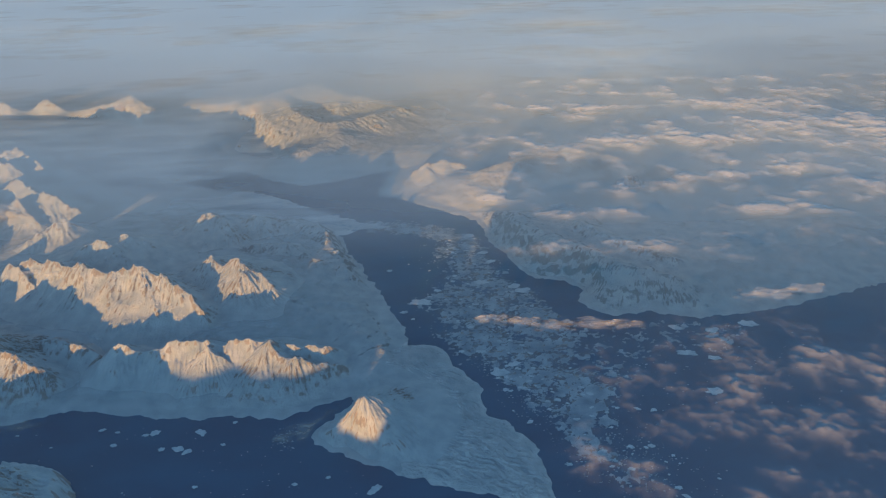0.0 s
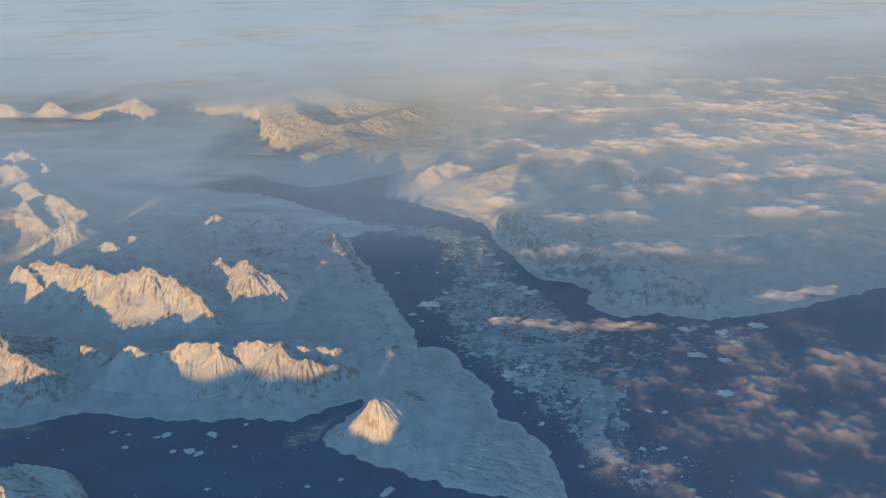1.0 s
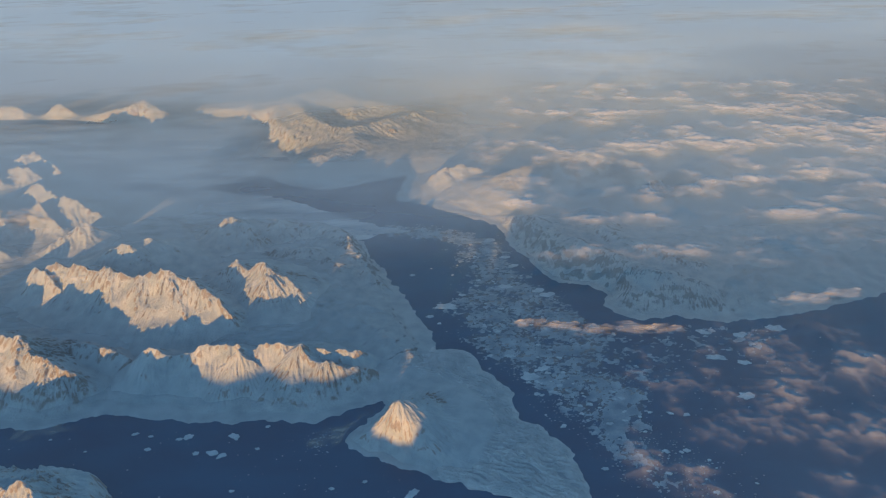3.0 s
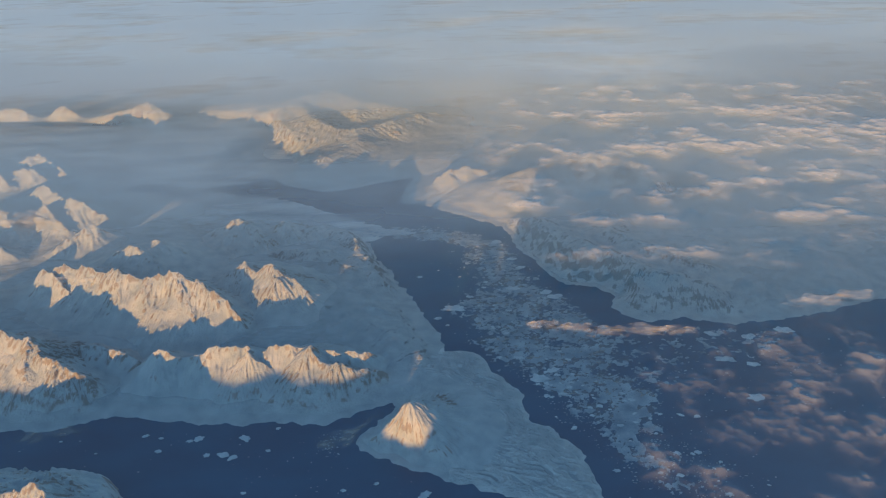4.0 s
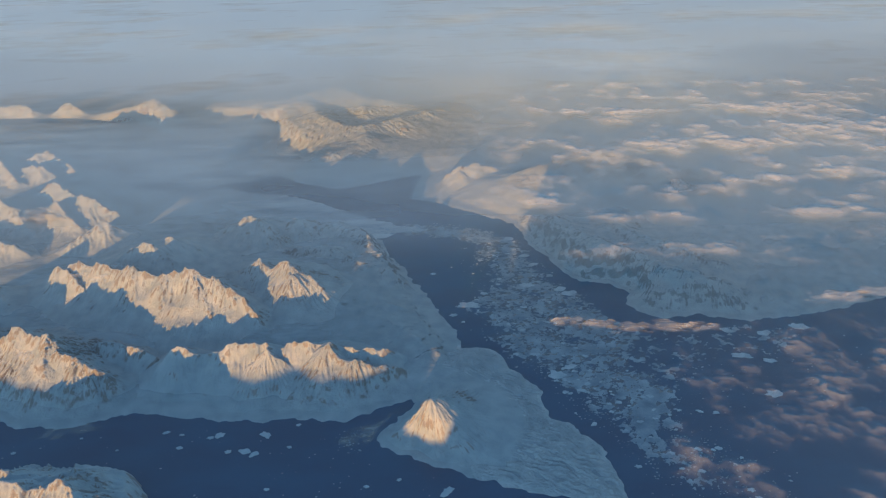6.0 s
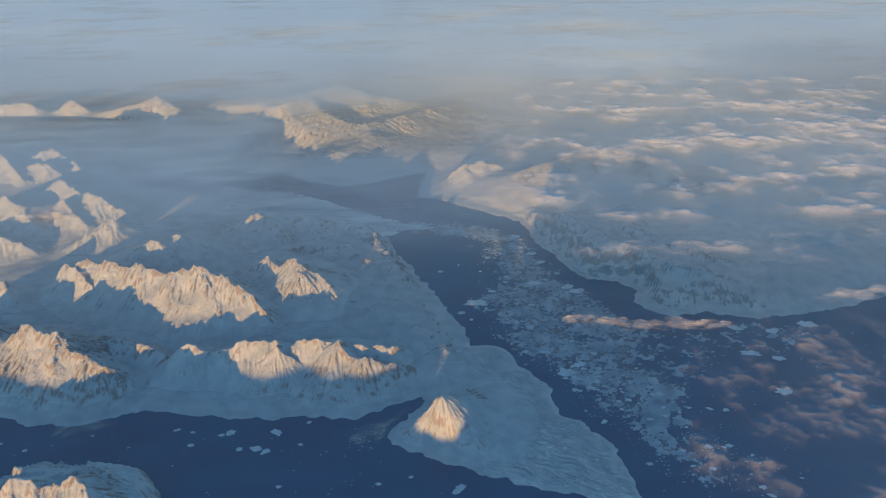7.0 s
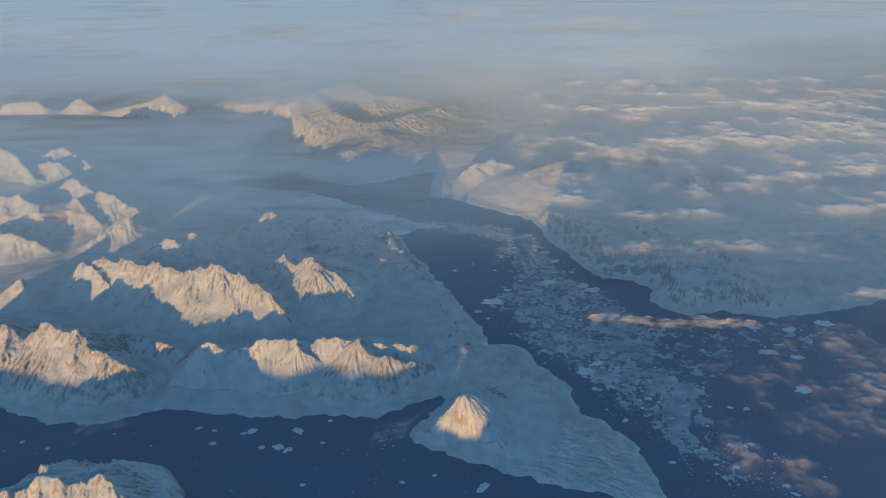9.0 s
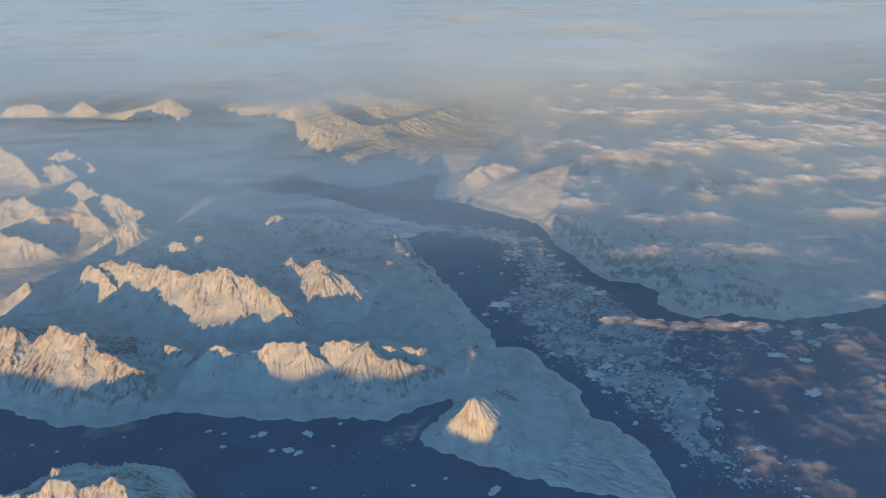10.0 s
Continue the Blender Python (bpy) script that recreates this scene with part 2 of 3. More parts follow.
FAR_COAST = [(-156, 1215), (-198, 1192), (-260, 1166), (-335, 1203), (-394, 1257), (-367, 1290), (-366, 1366), (-425, 1478), (-464, 1553), (-499, 1661), (-558, 1684), (-587, 1757), (-701, 1769), (-740, 1650), (-660, 1571), (-755, 1600), (-852, 1700), (-1069, 1780), (-1267, 1800), (-5200, 1900), (-5200, 5200), (5200, 5200)]
EAST_LAND = CHANNEL_EAST + FAR_COAST
ICE_EDGE = [(-150, 940), (-130, 958), (-74, 964), (-133, 988), (-174, 1015), (-219, 1045), (-291, 1104), (-367, 1152), (-435, 1163), (-512, 1209), (-420, 1235), (-350, 1270), (-330, 1400), (-380, 1520), (-430, 1640), (-540, 1780), (-720, 1800), (-900, 1720), (-1700, 1800), (-1700, 1000), (-300, 900)]


def ragged_coast(x, y, outline, wobble=4.0):
    return shore_distance(x + wobble * fbm(x / 16, y / 16, 4, 3), y + wobble * fbm(x / 16, y / 16, 4, 9), outline)


WEST_SHORE = Survey(-1310, 120, 370, 1450, 2.5, lambda x, y: ragged_coast(x, y, WEST_LAND))
EAST_SHORE = Survey(-1420, 1120, 620, 2060, 5.0, lambda x, y: ragged_coast(x, y, EAST_LAND, 5.0))


def coast(x, y, outline, wobble=4.0):
    if outline is WEST_LAND:
        return WEST_SHORE.at(x, y)
    if outline is EAST_LAND and x.min() >= -1420 and x.max() <= 1120 and y.max() <= 2060:
        return EAST_SHORE.at(x, y)
    return ragged_coast(x, y, outline, wobble)


def west_height(x, y):
    d = coast(x, y, WEST_LAND)
    lip = np.clip(0.35 * d, -1.6, 1.2)
    rise = lip + 10 * smooth(0, 70, d) + 10 * smooth(60, 220, d)
    low = smooth(120, 20, np.hypot(x + 20, (y - 520) * 0.8))
    rise = np.where(rise > 0, rise * (1 - 0.45 * low), rise)
    return rise + smooth(2, 30, d) * (1.6 * fbm(x / 45, y / 45, 5, 21) + 0.35 * fbm(x / 7, y / 7, 3, 5))


def east_height(x, y):
    d = coast(x, y, EAST_LAND, 5.0)
    inland = smooth(0, 130, d)
    rise = np.clip(0.3 * d, -1.6, 1.2) + (4 + 5 * smooth(-160, 60, x) * smooth(1500, 1200, y)) * smooth(0, 110, d) + 8 * inland + 16 * smooth(1900, 3500, y)
    rise = np.where(rise > 0, rise * (0.2 + 0.8 * np.maximum(smooth(-1000, -500, x), smooth(2000, 2600, y))), rise)
    rough = 1.4 * fbm(x / 70, y / 70, 3, 31) * inland + smooth(2, 40, d) * (1.0 * ridged(x / 44, y / 44, 2, 41) - 0.4)
    return rise + rough * smooth(0, 20, d)


# ---- the setting ----
water = sheet("water", -5200, 5200, -700, 5200, 650, lambda x, y: 0 * x, WATER)
tagged(water, "dark blue fjord water, calm and open between ice floes", "water", kind="structure")
west_ground = sheet("ground_west", -1300, 110, 380, 1440, 2.5, west_height, SNOW_LAND, lambda x, y, z: z > -1.5)
tagged(west_ground, "snow-covered peninsula in blue shade beside the fjord", "ground", kind="structure")
east_ground = sheet("ground_east", -1400, 1100, 640, 2040, 5, east_height, SNOW_LAND, lambda x, y, z: z > -1.5)
tagged(east_ground, "snow-covered coast with gullied slopes under thin cloud", "ground", kind="structure")
cap_ground = sheet("ground_ice_cap", -5200, 5200, 800, 5200, 50, lambda x, y: east_height(x, y) - 1.5, SNOW_LAND,
                   lambda x, y, z: (z > -2.9) & ((y > 1990) | (np.abs(x + 150) > 1200)))
tagged(cap_ground, "pale ice cap reaching the horizon", "ground", kind="structure")
sea_ice = sheet("sea_ice", -1700, -60, 880, 1860, 6, lambda x, y: np.clip(0.12 * coast(x, y, ICE_EDGE, 6), -0.6, 0.35), FAST_ICE, lambda x, y, z: z > -0.55)
tagged(sea_ice, "flat grey-blue sheet of fast sea ice with darker leads", "sea ice", kind="structure")


# ---- mountains ----
def box_blur(a, cells):
    for axis in (0, 1):
        for _ in range(2):
            padded = np.concatenate([np.repeat(np.take(a, [0], axis), cells + 1, axis), a, np.repeat(np.take(a, [-1], axis), cells, axis)], axis)
            total = np.cumsum(padded, axis)
            n = a.shape[axis]
            a = (np.take(total, range(2 * cells + 1, 2 * cells + 1 + n), axis) - np.take(total, range(n), axis)) / (2 * cells + 1)
    return a


def gullies(x, y, gx, gy, size, seed, octaves=4, branch=0.5, gain=0.5):
    """Ribs and gullies that run down the slope (gx, gy) and branch at each finer size; about -1 to 1."""
    slope = np.hypot(gx, gy) + 1e-6
    along_x, along_y = -gy / slope, gx / slope
    total, lean_x, lean_y, amp = 0.0, 0.0, 0.0, 1.0
    for k in range(octaves):
        px, py = x / (2 * size), y / (2 * size)
        ix, iy = np.floor(px).astype(int), np.floor(py).astype(int)
        ux, uy = along_x - branch * lean_y, along_y + branch * lean_x
        wave, weight, dx, dy = 0.0, 1e-6, 0.0, 0.0
        for i in (-1, 0, 1):
            for j in (-1, 0, 1):
                key = PERM[(PERM[(ix + i + 31 * seed + 7 * k) % 512] + iy + j) % 512]
                qx, qy = px - ix - i - (key % 16) / 16, py - iy - j - (key // 16) / 32
                w = np.exp(-2.4 * (qx * qx + qy * qy))
                phase = 12.566 * (qx * ux + qy * uy)
                wave = wave + w * np.cos(phase)
                s = w * np.sin(phase)
                dx, dy, weight = dx - s * ux, dy - s * uy, weight + w
        total = total + amp * wave / weight
        lean_x, lean_y = lean_x + amp * dx / weight, lean_y + amp * dy / weight
        amp, size = amp * gain, size / 2
    return total / (1 / (1 - gain))


def spur_lines(crest, steep, floor, seed, spacing):
    """The crest lines with spurs that run down from them on both sides."""
    r = random.Random(seed)
    lines = list(crest)
    for line in crest:
        for (ax, ay, az), (bx, by, bz) in zip(line, line[1:]):
            length, heading = math.hypot(bx - ax, by - ay), math.atan2(by - ay, bx - ax)
            count = max(1, round(length / spacing))
            for k in range(count):
                t = (k + r.uniform(0.15, 0.85)) / count
                x, y, z = ax + t * (bx - ax), ay + t * (by - ay), az + t * (bz - az)
                for side in (-1, 1):
                    way = heading + side * math.pi / 2 + r.uniform(-0.5, 0.5)
                    reach = r.uniform(0.8, 1.7) * (z - floor) / steep
                    points, drop = [(x, y, z - 0.5)], r.uniform(0.5, 0.7)
                    for part in (0.4, 1.0):
                        points.append((x + part * reach * math.cos(way), y + part * reach * math.sin(way), floor + (z - floor) * (drop if part < 1 else 0.16)))
                        way += r.uniform(-0.35, 0.35)
                    lines.append(points)
    return lines


def crest_height(x, y, crest, steep, seed, rough, floor, warp=4.0):
    """The plain form of a massif: flanks that fall from the crest lines and run out gently."""
    wx, wy = x + warp * fbm(x / 24, y / 24, 3, seed, 0.4), y + warp * fbm(x / 24, y / 24, 3, seed + 4, 0.4)
    gx, gy = x[0], y[:, 0]
    height, run = np.zeros(x.shape), 0.0
    for line in crest:
        for (ax, ay, az), (bx, by, bz) in zip(line, line[1:]):
            reach = 2.6 * (max(az, bz) - floor) / steep + 8
            c0, c1 = np.searchsorted(gx, (min(ax, bx) - reach, max(ax, bx) + reach))
            r0, r1 = np.searchsorted(gy, (min(ay, by) - reach, max(ay, by) + reach))
            ex, ey = bx - ax, by - ay
            length = max(math.hypot(ex, ey), 0.01)
            px, py = wx[r0:r1, c0:c1] - ax, wy[r0:r1, c0:c1] - ay
            t = np.clip((px * ex + py * ey) / length**2, 0, 1)
            d = np.hypot(px - t * ex, py - t * ey)
            top = np.maximum(az + t * (bz - az) - floor + rough * perlin((run + t * length) / 9, 0 * t + 0.5, seed + 5) + 0.5 * rough * perlin((run + t * length) / 3.5, 0 * t + 0.5, seed + 7), 1.0)
            height[r0:r1, c0:c1] += (top * np.exp(-steep * d / top)) ** 7
            run += length
    return height ** (1 / 7)


def mountain(label, ground, crest, step=1.2, steep=0.9, seed=1, gully=12.0, depth=1.6, rough=2.0, mat=None, floor=14, fill=1.0, spacing=24):
    """steep: the crest's slope; gully, depth: width and depth of the largest gullies; fill: how much drifted snow smooths the hollows."""
    points = [p for line in crest for p in line]
    reach = 2.0 * (max(p[2] for p in points) - floor) / steep + 8
    x, y = grid(min(p[0] for p in points) - reach, max(p[0] for p in points) + reach, min(p[1] for p in points) - reach, max(p[1] for p in points) + reach, step)
    low = ground(x, y)
    rise = crest_height(x, y, spur_lines(crest, steep, floor, seed, spacing) if spacing else crest, steep, seed, rough, floor)
    h = rise + low - 3 + (floor + 3 - low) * smooth(0, 16, rise)
    gy, gx = np.gradient(box_blur(h, max(1, round(3 / step))), step)
    slope = np.hypot(gx, gy)
    cut = gullies(x, y, gx, gy, gully, seed)
    uneven = np.clip(0.75 + 1.1 * fbm(x / 45, y / 45, 2, seed + 12), 0.15, 1.6)
    h = h + 1.7 * depth * uneven * (cut - 0.1) * smooth(0.08, 0.5, slope) * smooth(2, 14, rise) + 0.35 * fbm(x / 6, y / 6, 3, seed + 8)
    hollow = box_blur(h, max(1, round(2.5 / step)))
    h = h + fill * 0.6 * np.maximum(hollow - h, 0)
    shore = {west_height: WEST_LAND, east_height: EAST_LAND}.get(ground)
    if shore:
        d = coast(x, y, shore)
        h = np.where(h > 0, h * smooth(0, 34 if ground is west_height else 40, d) - 4 * smooth(7, 1, d), h)
    gy, gx = np.gradient(h, step)
    slope = np.hypot(gx, gy)
    bare = 0.30 * smooth(0.5, 1.2, slope) + 1.1 * np.clip(slope - box_blur(slope, max(1, round(4 / step))), -0.3, 0.7) + 0.10 * np.clip(h - box_blur(h, max(1, round(5 / step))), -1.5, 1.5)
    h = np.maximum(h, low - 2.5)
    made = height_field("mountain", x, y, h, h > np.maximum(low, 0) - 0.6, mat or SNOW_PEAK, bare=np.clip(bare, 0, 1))
    return tagged(made, label, "mountain", "snowy mountains round the fjord")


W, E = west_height, east_height
mountain("small pointed snow peak on the spit, sunlit face with rock ribs", W,
         [[(-112, 480, 9), (-87, 484, 24), (-73, 485, 34), (-63, 478, 22), (-57, 462, 9)], [(-73, 485, 34), (-47, 499, 20), (-22, 501, 10)], [(-73, 485, 34), (-78, 466, 18), (-76, 452, 8)]], 0.7, 0.72, 3, 5, 1.6, 1.0, SNOW_RIDGE, 2, 0.4, 11)
mountain("long snow ridge with fanned sunlit spurs above the fjord shore", W,
         [[(-361, 582, 38), (-351, 581, 40), (-328, 575, 35), (-308, 574, 37), (-294, 579, 42), (-276, 581, 43), (-255, 579, 42), (-246, 581, 33)],
          [(-243, 581, 35), (-231, 583, 40), (-212, 584, 41), (-191, 583, 39), (-163, 580, 35), (-138, 582, 33), (-118, 592, 24)],
          [(-294, 578, 41), (-303, 565, 30), (-317, 556, 18)], [(-290, 579, 40), (-306, 564, 22), (-312, 556, 12)]], 0.9, 1.25, 5, 6, 1.1, 1.0, SNOW_RIDGE, 13, 0.8, 36)
mountain("fan-shaped snow peak with ribbed spurs before the ridge", W,
         [[(-255, 568, 39), (-268, 560, 28), (-281, 553, 14)], [(-255, 568, 39), (-262, 556, 26), (-269, 552, 14)], [(-255, 568, 39), (-252, 552, 26), (-253, 547, 13)], [(-255, 568, 39), (-244, 555, 27), (-240, 551, 15)], [(-255, 568, 39), (-236, 563, 30), (-224, 566, 20)]], 0.7, 1.0, 6, 4, 1.3, 0.8, SNOW_RIDGE, 10, 0.3, 0)
mountain("rock-ribbed snow buttress with a wide warm apron", W,
         [[(-188, 575, 42), (-191, 563, 31), (-189, 555, 22), (-184, 541, 11)], [(-188, 575, 42), (-170, 560, 32), (-164, 551, 20)], [(-161, 559, 34), (-140, 558, 27), (-111, 566, 18)], [(-161, 559, 34), (-148, 547, 21), (-139, 535, 11)], [(-140, 558, 27), (-125, 550, 16)]], 0.8, 0.95, 7, 6, 1.5, 1.6, SNOW_CRAG, 8, 0.5, 18)
mountain("jagged rocky crag with snow chutes, warm in low sun", W,
         [[(-657, 626, 42), (-611, 616, 48), (-592, 617, 47), (-575, 606, 34)], [(-560, 604, 38), (-542, 609, 52), (-520, 600, 47), (-496, 590, 51), (-472, 569, 45), (-447, 558, 39), (-422, 551, 28)], [(-492, 585, 50), (-485, 556, 34), (-476, 537, 16)], [(-589, 614, 49), (-577, 571, 22)], [(-460, 562, 43), (-448, 545, 24)]], 0.9, 1.2, 8, 7, 2.4, 4.5, SNOW_CRAG, 12, 0.2, 16)
mountain("low rocky shoulder behind the crag", W, [[(-457, 606, 32), (-446, 609, 34), (-405, 597, 32), (-380, 585, 24)]], 1.3, 0.9, 9, 7, 1.4, 2.0, SNOW_CRAG, 16, 1.0, 18)
mountain("broad sunlit massif with dark rock ribs and snow bowls", W,
         [[(-554, 760, 58), (-499, 739, 62), (-453, 721, 63), (-411, 707, 59), (-379, 707, 68), (-345, 694, 62), (-318, 681, 56), (-284, 656, 38)], [(-379, 707, 68), (-360, 680, 52), (-337, 650, 32)], [(-411, 707, 59), (-408, 680, 40), (-400, 655, 26)], [(-318, 681, 56), (-312, 655, 34)], [(-453, 721, 63), (-446, 690, 38)], [(-372, 700, 62), (-382, 670, 40)], [(-345, 694, 62), (-352, 664, 38)]], 0.9, 1.25, 12, 8, 1.7, 1.8, SNOW_CRAG, 16, 0.9, 34)
mountain("small sharp sunlit tooth beside the massif", W, [[(-572, 757, 56), (-547, 741, 52), (-518, 712, 38)]], 1.2, 1.3, 14, 7, 1.4, 2.0, SNOW_PEAK, 17, 1.0, 20)
mountain("twin-topped snow mountain with ribbed sunlit slope", W,
         [[(-322, 743, 47), (-303, 754, 54), (-279, 733, 47), (-264, 738, 57), (-240, 727, 50), (-201, 703, 28)], [(-264, 738, 57), (-244, 709, 42), (-226, 686, 24)], [(-303, 754, 54), (-296, 722, 34)]], 1.0, 0.85, 16, 7, 1.8, 2.0, SNOW_CRAG, 17, 0.8, 26)
mountain("snow dome with a trailing ridge", W, [[(-496, 792, 54), (-470, 804, 63), (-448, 787, 54), (-420, 776, 42)], [(-466, 820, 56), (-442, 821, 60), (-422, 812, 48)], [(-431, 829, 57), (-405, 812, 42)]], 1.2, 0.75, 18, 8, 1.4, 1.5, SNOW_PEAK, 22, 1.0, 28)
mountain("rocky pair of summits above the shaded plateau", W, [[(-381, 907, 41), (-356, 911, 53), (-326, 891, 44), (-293, 880, 30)], [(-300, 912, 38), (-285, 916, 47), (-269, 900, 33)]], 1.1, 0.72, 20, 7, 1.8, 2.0, SNOW_CRAG, 18, 0.6, 18)
mountain("cluster of sunlit snow peaks rising from valley fog", W,
         [[(-860, 960, 54), (-820, 973, 60), (-785, 988, 66), (-747, 956, 60), (-712, 920, 46)], [(-743, 1039, 60), (-726, 1047, 67), (-683, 1013, 60), (-645, 993, 62), (-590, 968, 42)], [(-692, 983, 62), (-665, 953, 52), (-636, 932, 42)]], 1.4, 0.95, 22, 9, 1.6, 2.0, SNOW_PEAK, 21, 1.0, 34)
mountain("low ribbed snow ridge", W, [[(-615, 868, 38), (-582, 905, 53), (-560, 910, 42)]], 1.6, 1.0, 24, 8, 1.4, 1.0, SNOW_PEAK, 18, 1.0, 20)
mountain("snow ridge half sunk in fog", W, [[(-800, 880, 48), (-765, 877, 52), (-724, 863, 48), (-685, 858, 38)]], 1.8, 0.95, 26, 9, 1.6, 2.0, SNOW_PEAK, 20, 1.0, 30)
mountain("lone snow cone", W, [[(-648, 724, 38), (-640, 722, 49), (-630, 716, 38)]], 1.5, 1.1, 27, 7, 1.2, 1.0, SNOW_PEAK, 18, 1.0, 14)
mountain("high snow peaks at the far side of the peninsula", W, [[(-1060, 1300, 54), (-1015, 1295, 62), (-926, 1219, 58), (-860, 1150, 38)], [(-900, 1258, 50), (-866, 1277, 58), (-780, 1210, 40)], [(-880, 1205, 50), (-835, 1192, 53), (-800, 1178, 40)]], 2.0, 1.0, 28, 12, 2.4, 2.5, SNOW_PEAK, 18, 1.0, 40)
mountain("rocky mountain on the near shore, sunlit crest", lambda x, y: -90.0 + 0 * x,
         [[(-520, 360, 40), (-435, 372, 48), (-415, 380, 52), (-390, 374, 48), (-368, 376, 53), (-345, 362, 38)], [(-444, 395, 38), (-422, 397, 45), (-397, 395, 38), (-369, 395, 47), (-350, 394, 34), (-335, 398, 20), (-322, 402, 8)]], 0.9, 1.15, 30, 6, 2.4, 5.0, SNOW_RIDGE, 12, 0.4, 18)
mountain("rounded gullied hills in blue shade", W,
         [[(-320, 870, 27), (-292, 905, 30), (-232, 920, 32), (-173, 888, 28), (-137, 812, 21), (-118, 765, 14)], [(-290, 850, 27), (-221, 842, 28), (-168, 800, 22)], [(-197, 770, 20), (-150, 745, 14)], [(-390, 868, 26), (-345, 858, 27), (-320, 870, 26)]], 1.1, 0.4, 32, 6, 1.5, 2.5, SNOW_HILL, 6, 0.2, 22)
mountain("low gullied slope of thin snow beside the channel", W,
         [[(-260, 745, 22), (-200, 712, 21), (-150, 672, 18), (-105, 640, 15), (-72, 605, 11)], [(-150, 672, 18), (-90, 690, 10)], [(-200, 712, 20), (-140, 735, 12)]], 1.2, 0.28, 33, 6, 1.3, 2.0, SNOW_HILL, 5, 0.2, 24)
mountain("small pink-lit rocky knoll near the channel", W, [[(-144, 790, 21), (-124, 780, 20), (-100, 757, 12)]], 1.0, 0.7, 34, 6, 1.4, 1.5, SNOW_CRAG, 6, 0.3, 14)
mountain("low pink-lit rock beside the channel", W, [[(-140, 699, 20), (-117, 697, 17)], [(-130, 698, 18), (-124, 680, 10)]], 1.0, 0.7, 35, 6, 1.4, 1.5, SNOW_CRAG, 5, 0.3, 14)
mountain("wide sunlit snow massif across the fjord", E,
         [[(-506, 1600, 20), (-483, 1679, 38), (-422, 1717, 50), (-388, 1779, 58), (-337, 1800, 60), (-263, 1718, 52), (-198, 1690, 44), (-120, 1690, 30)], [(-440, 1500, 16), (-400, 1530, 32), (-353, 1555, 45), (-288, 1493, 39), (-234, 1486, 35), (-160, 1551, 36), (-100, 1630, 30), (-45, 1705, 22)], [(-353, 1555, 45), (-388, 1660, 44), (-422, 1717, 50)], [(-263, 1718, 52), (-250, 1600, 36)]], 2.2, 0.34, 36, 16, 4.4, 4.0, SNOW_CRAG, 14, 0.4, 50)
mountain("low pink spur at the foot of the far massif", E, [[(-350, 1276, 10), (-328, 1289, 19), (-283, 1305, 25), (-250, 1360, 26), (-224, 1404, 28), (-234, 1486, 34)]], 2.2, 0.26, 38, 12, 3.0, 2.0, SNOW_CRAG, 3, 0.3, 40)
mountain("pale far headland lit by the sun", E, [[(-1000, 1690, 36), (-973, 1681, 45), (-913, 1701, 55), (-830, 1737, 58), (-741, 1686, 28)], [(-880, 1650, 36), (-852, 1641, 40), (-756, 1584, 30), (-658, 1572, 8)]], 2.8, 0.7, 40, 18, 4.4, 3.0, SNOW_CRAG, 8, 0.6, 44)
mountain("distant low snow hills", E, [[(-1330, 1830, 30), (-1260, 1820, 40), (-1215, 1820, 30)], [(-1140, 1825, 30), (-1110, 1815, 38), (-1080, 1815, 28)]], 3.0, 0.55, 42, 16, 3.0, 3.0, SNOW_PEAK, 18, 1.0, 40)
mountain("pale ice slope beside the far massif", E, [[(-690, 1850, 20), (-567, 1860, 24), (-470, 1850, 28)]], 6.0, 0.12, 43, 40, 1.0, 1.0, SNOW_RIDGE, 2, 1.0, 0)
mountain("small sunlit summit above the opposite coast", E, [[(-50, 1166, 24), (-18, 1178, 36), (-5, 1184, 31), (9, 1190, 37), (43, 1193, 31)], [(-18, 1178, 36), (-28, 1152, 22)], [(9, 1190, 37), (10, 1160, 24)]], 1.6, 0.9, 46, 9, 2.0, 3.0, SNOW_CRAG, 14, 0.4, 24)
mountain("ribbed slope with dark gullies under thin cloud", E, [[(70, 1120, 34), (110, 1128, 42), (165, 1145, 50), (210, 1170, 46), (250, 1180, 54), (324, 1130, 50), (400, 1105, 38)]], 1.3, 0.55, 48, 8, 3.6, 3.0, SNOW_HILL, 12, 0.2, 26)
mountain("rock-streaked bluff above the channel", E, [[(92, 965, 24), (122, 920, 32), (140, 875, 33), (168, 832, 35), (205, 800, 32), (245, 752, 31), (310, 722, 25)], [(200, 900, 34), (250, 830, 33), (320, 770, 28)]], 1.1, 0.45, 50, 5, 1.3, 2.0, SNOW_HILL, 6, 0.2, 24)

# An unseen range added behind the camera, so that its long shadow fills the valleys.
def range_height(x, y):
    along = 0.966 * x - 0.26 * y
    # Crest raised and notched to block or admit the sun on chosen slopes.
    high = smooth(-180, -156, along)
    gap = smooth(-238, -218, along) * smooth(-156, -180, along)
    return (112 + 76 * high - 22 * gap + 6 * fbm(x / 90, y / 90, 5, 61)) * smooth(110, 5, np.abs(y + 530))


shade_range = sheet("shade_range", -3200, 2600, -650, -410, 8, range_height, SNOW_PEAK)
tagged(shade_range, "snowy range added unseen behind the viewpoint to shade the valleys", "mountain range", kind="structure")


# ---- glacier tongue ----
TONGUE = [(-62, 600), (-40, 640), (0, 640), (26, 600), (45, 560), (60, 530), (70, 505), (100, 480), (110, 440), (115, 380), (40, 375), (-20, 400), (-42, 428), (-46, 450), (-30, 475), (-40, 500), (-50, 520), (-72, 560)]


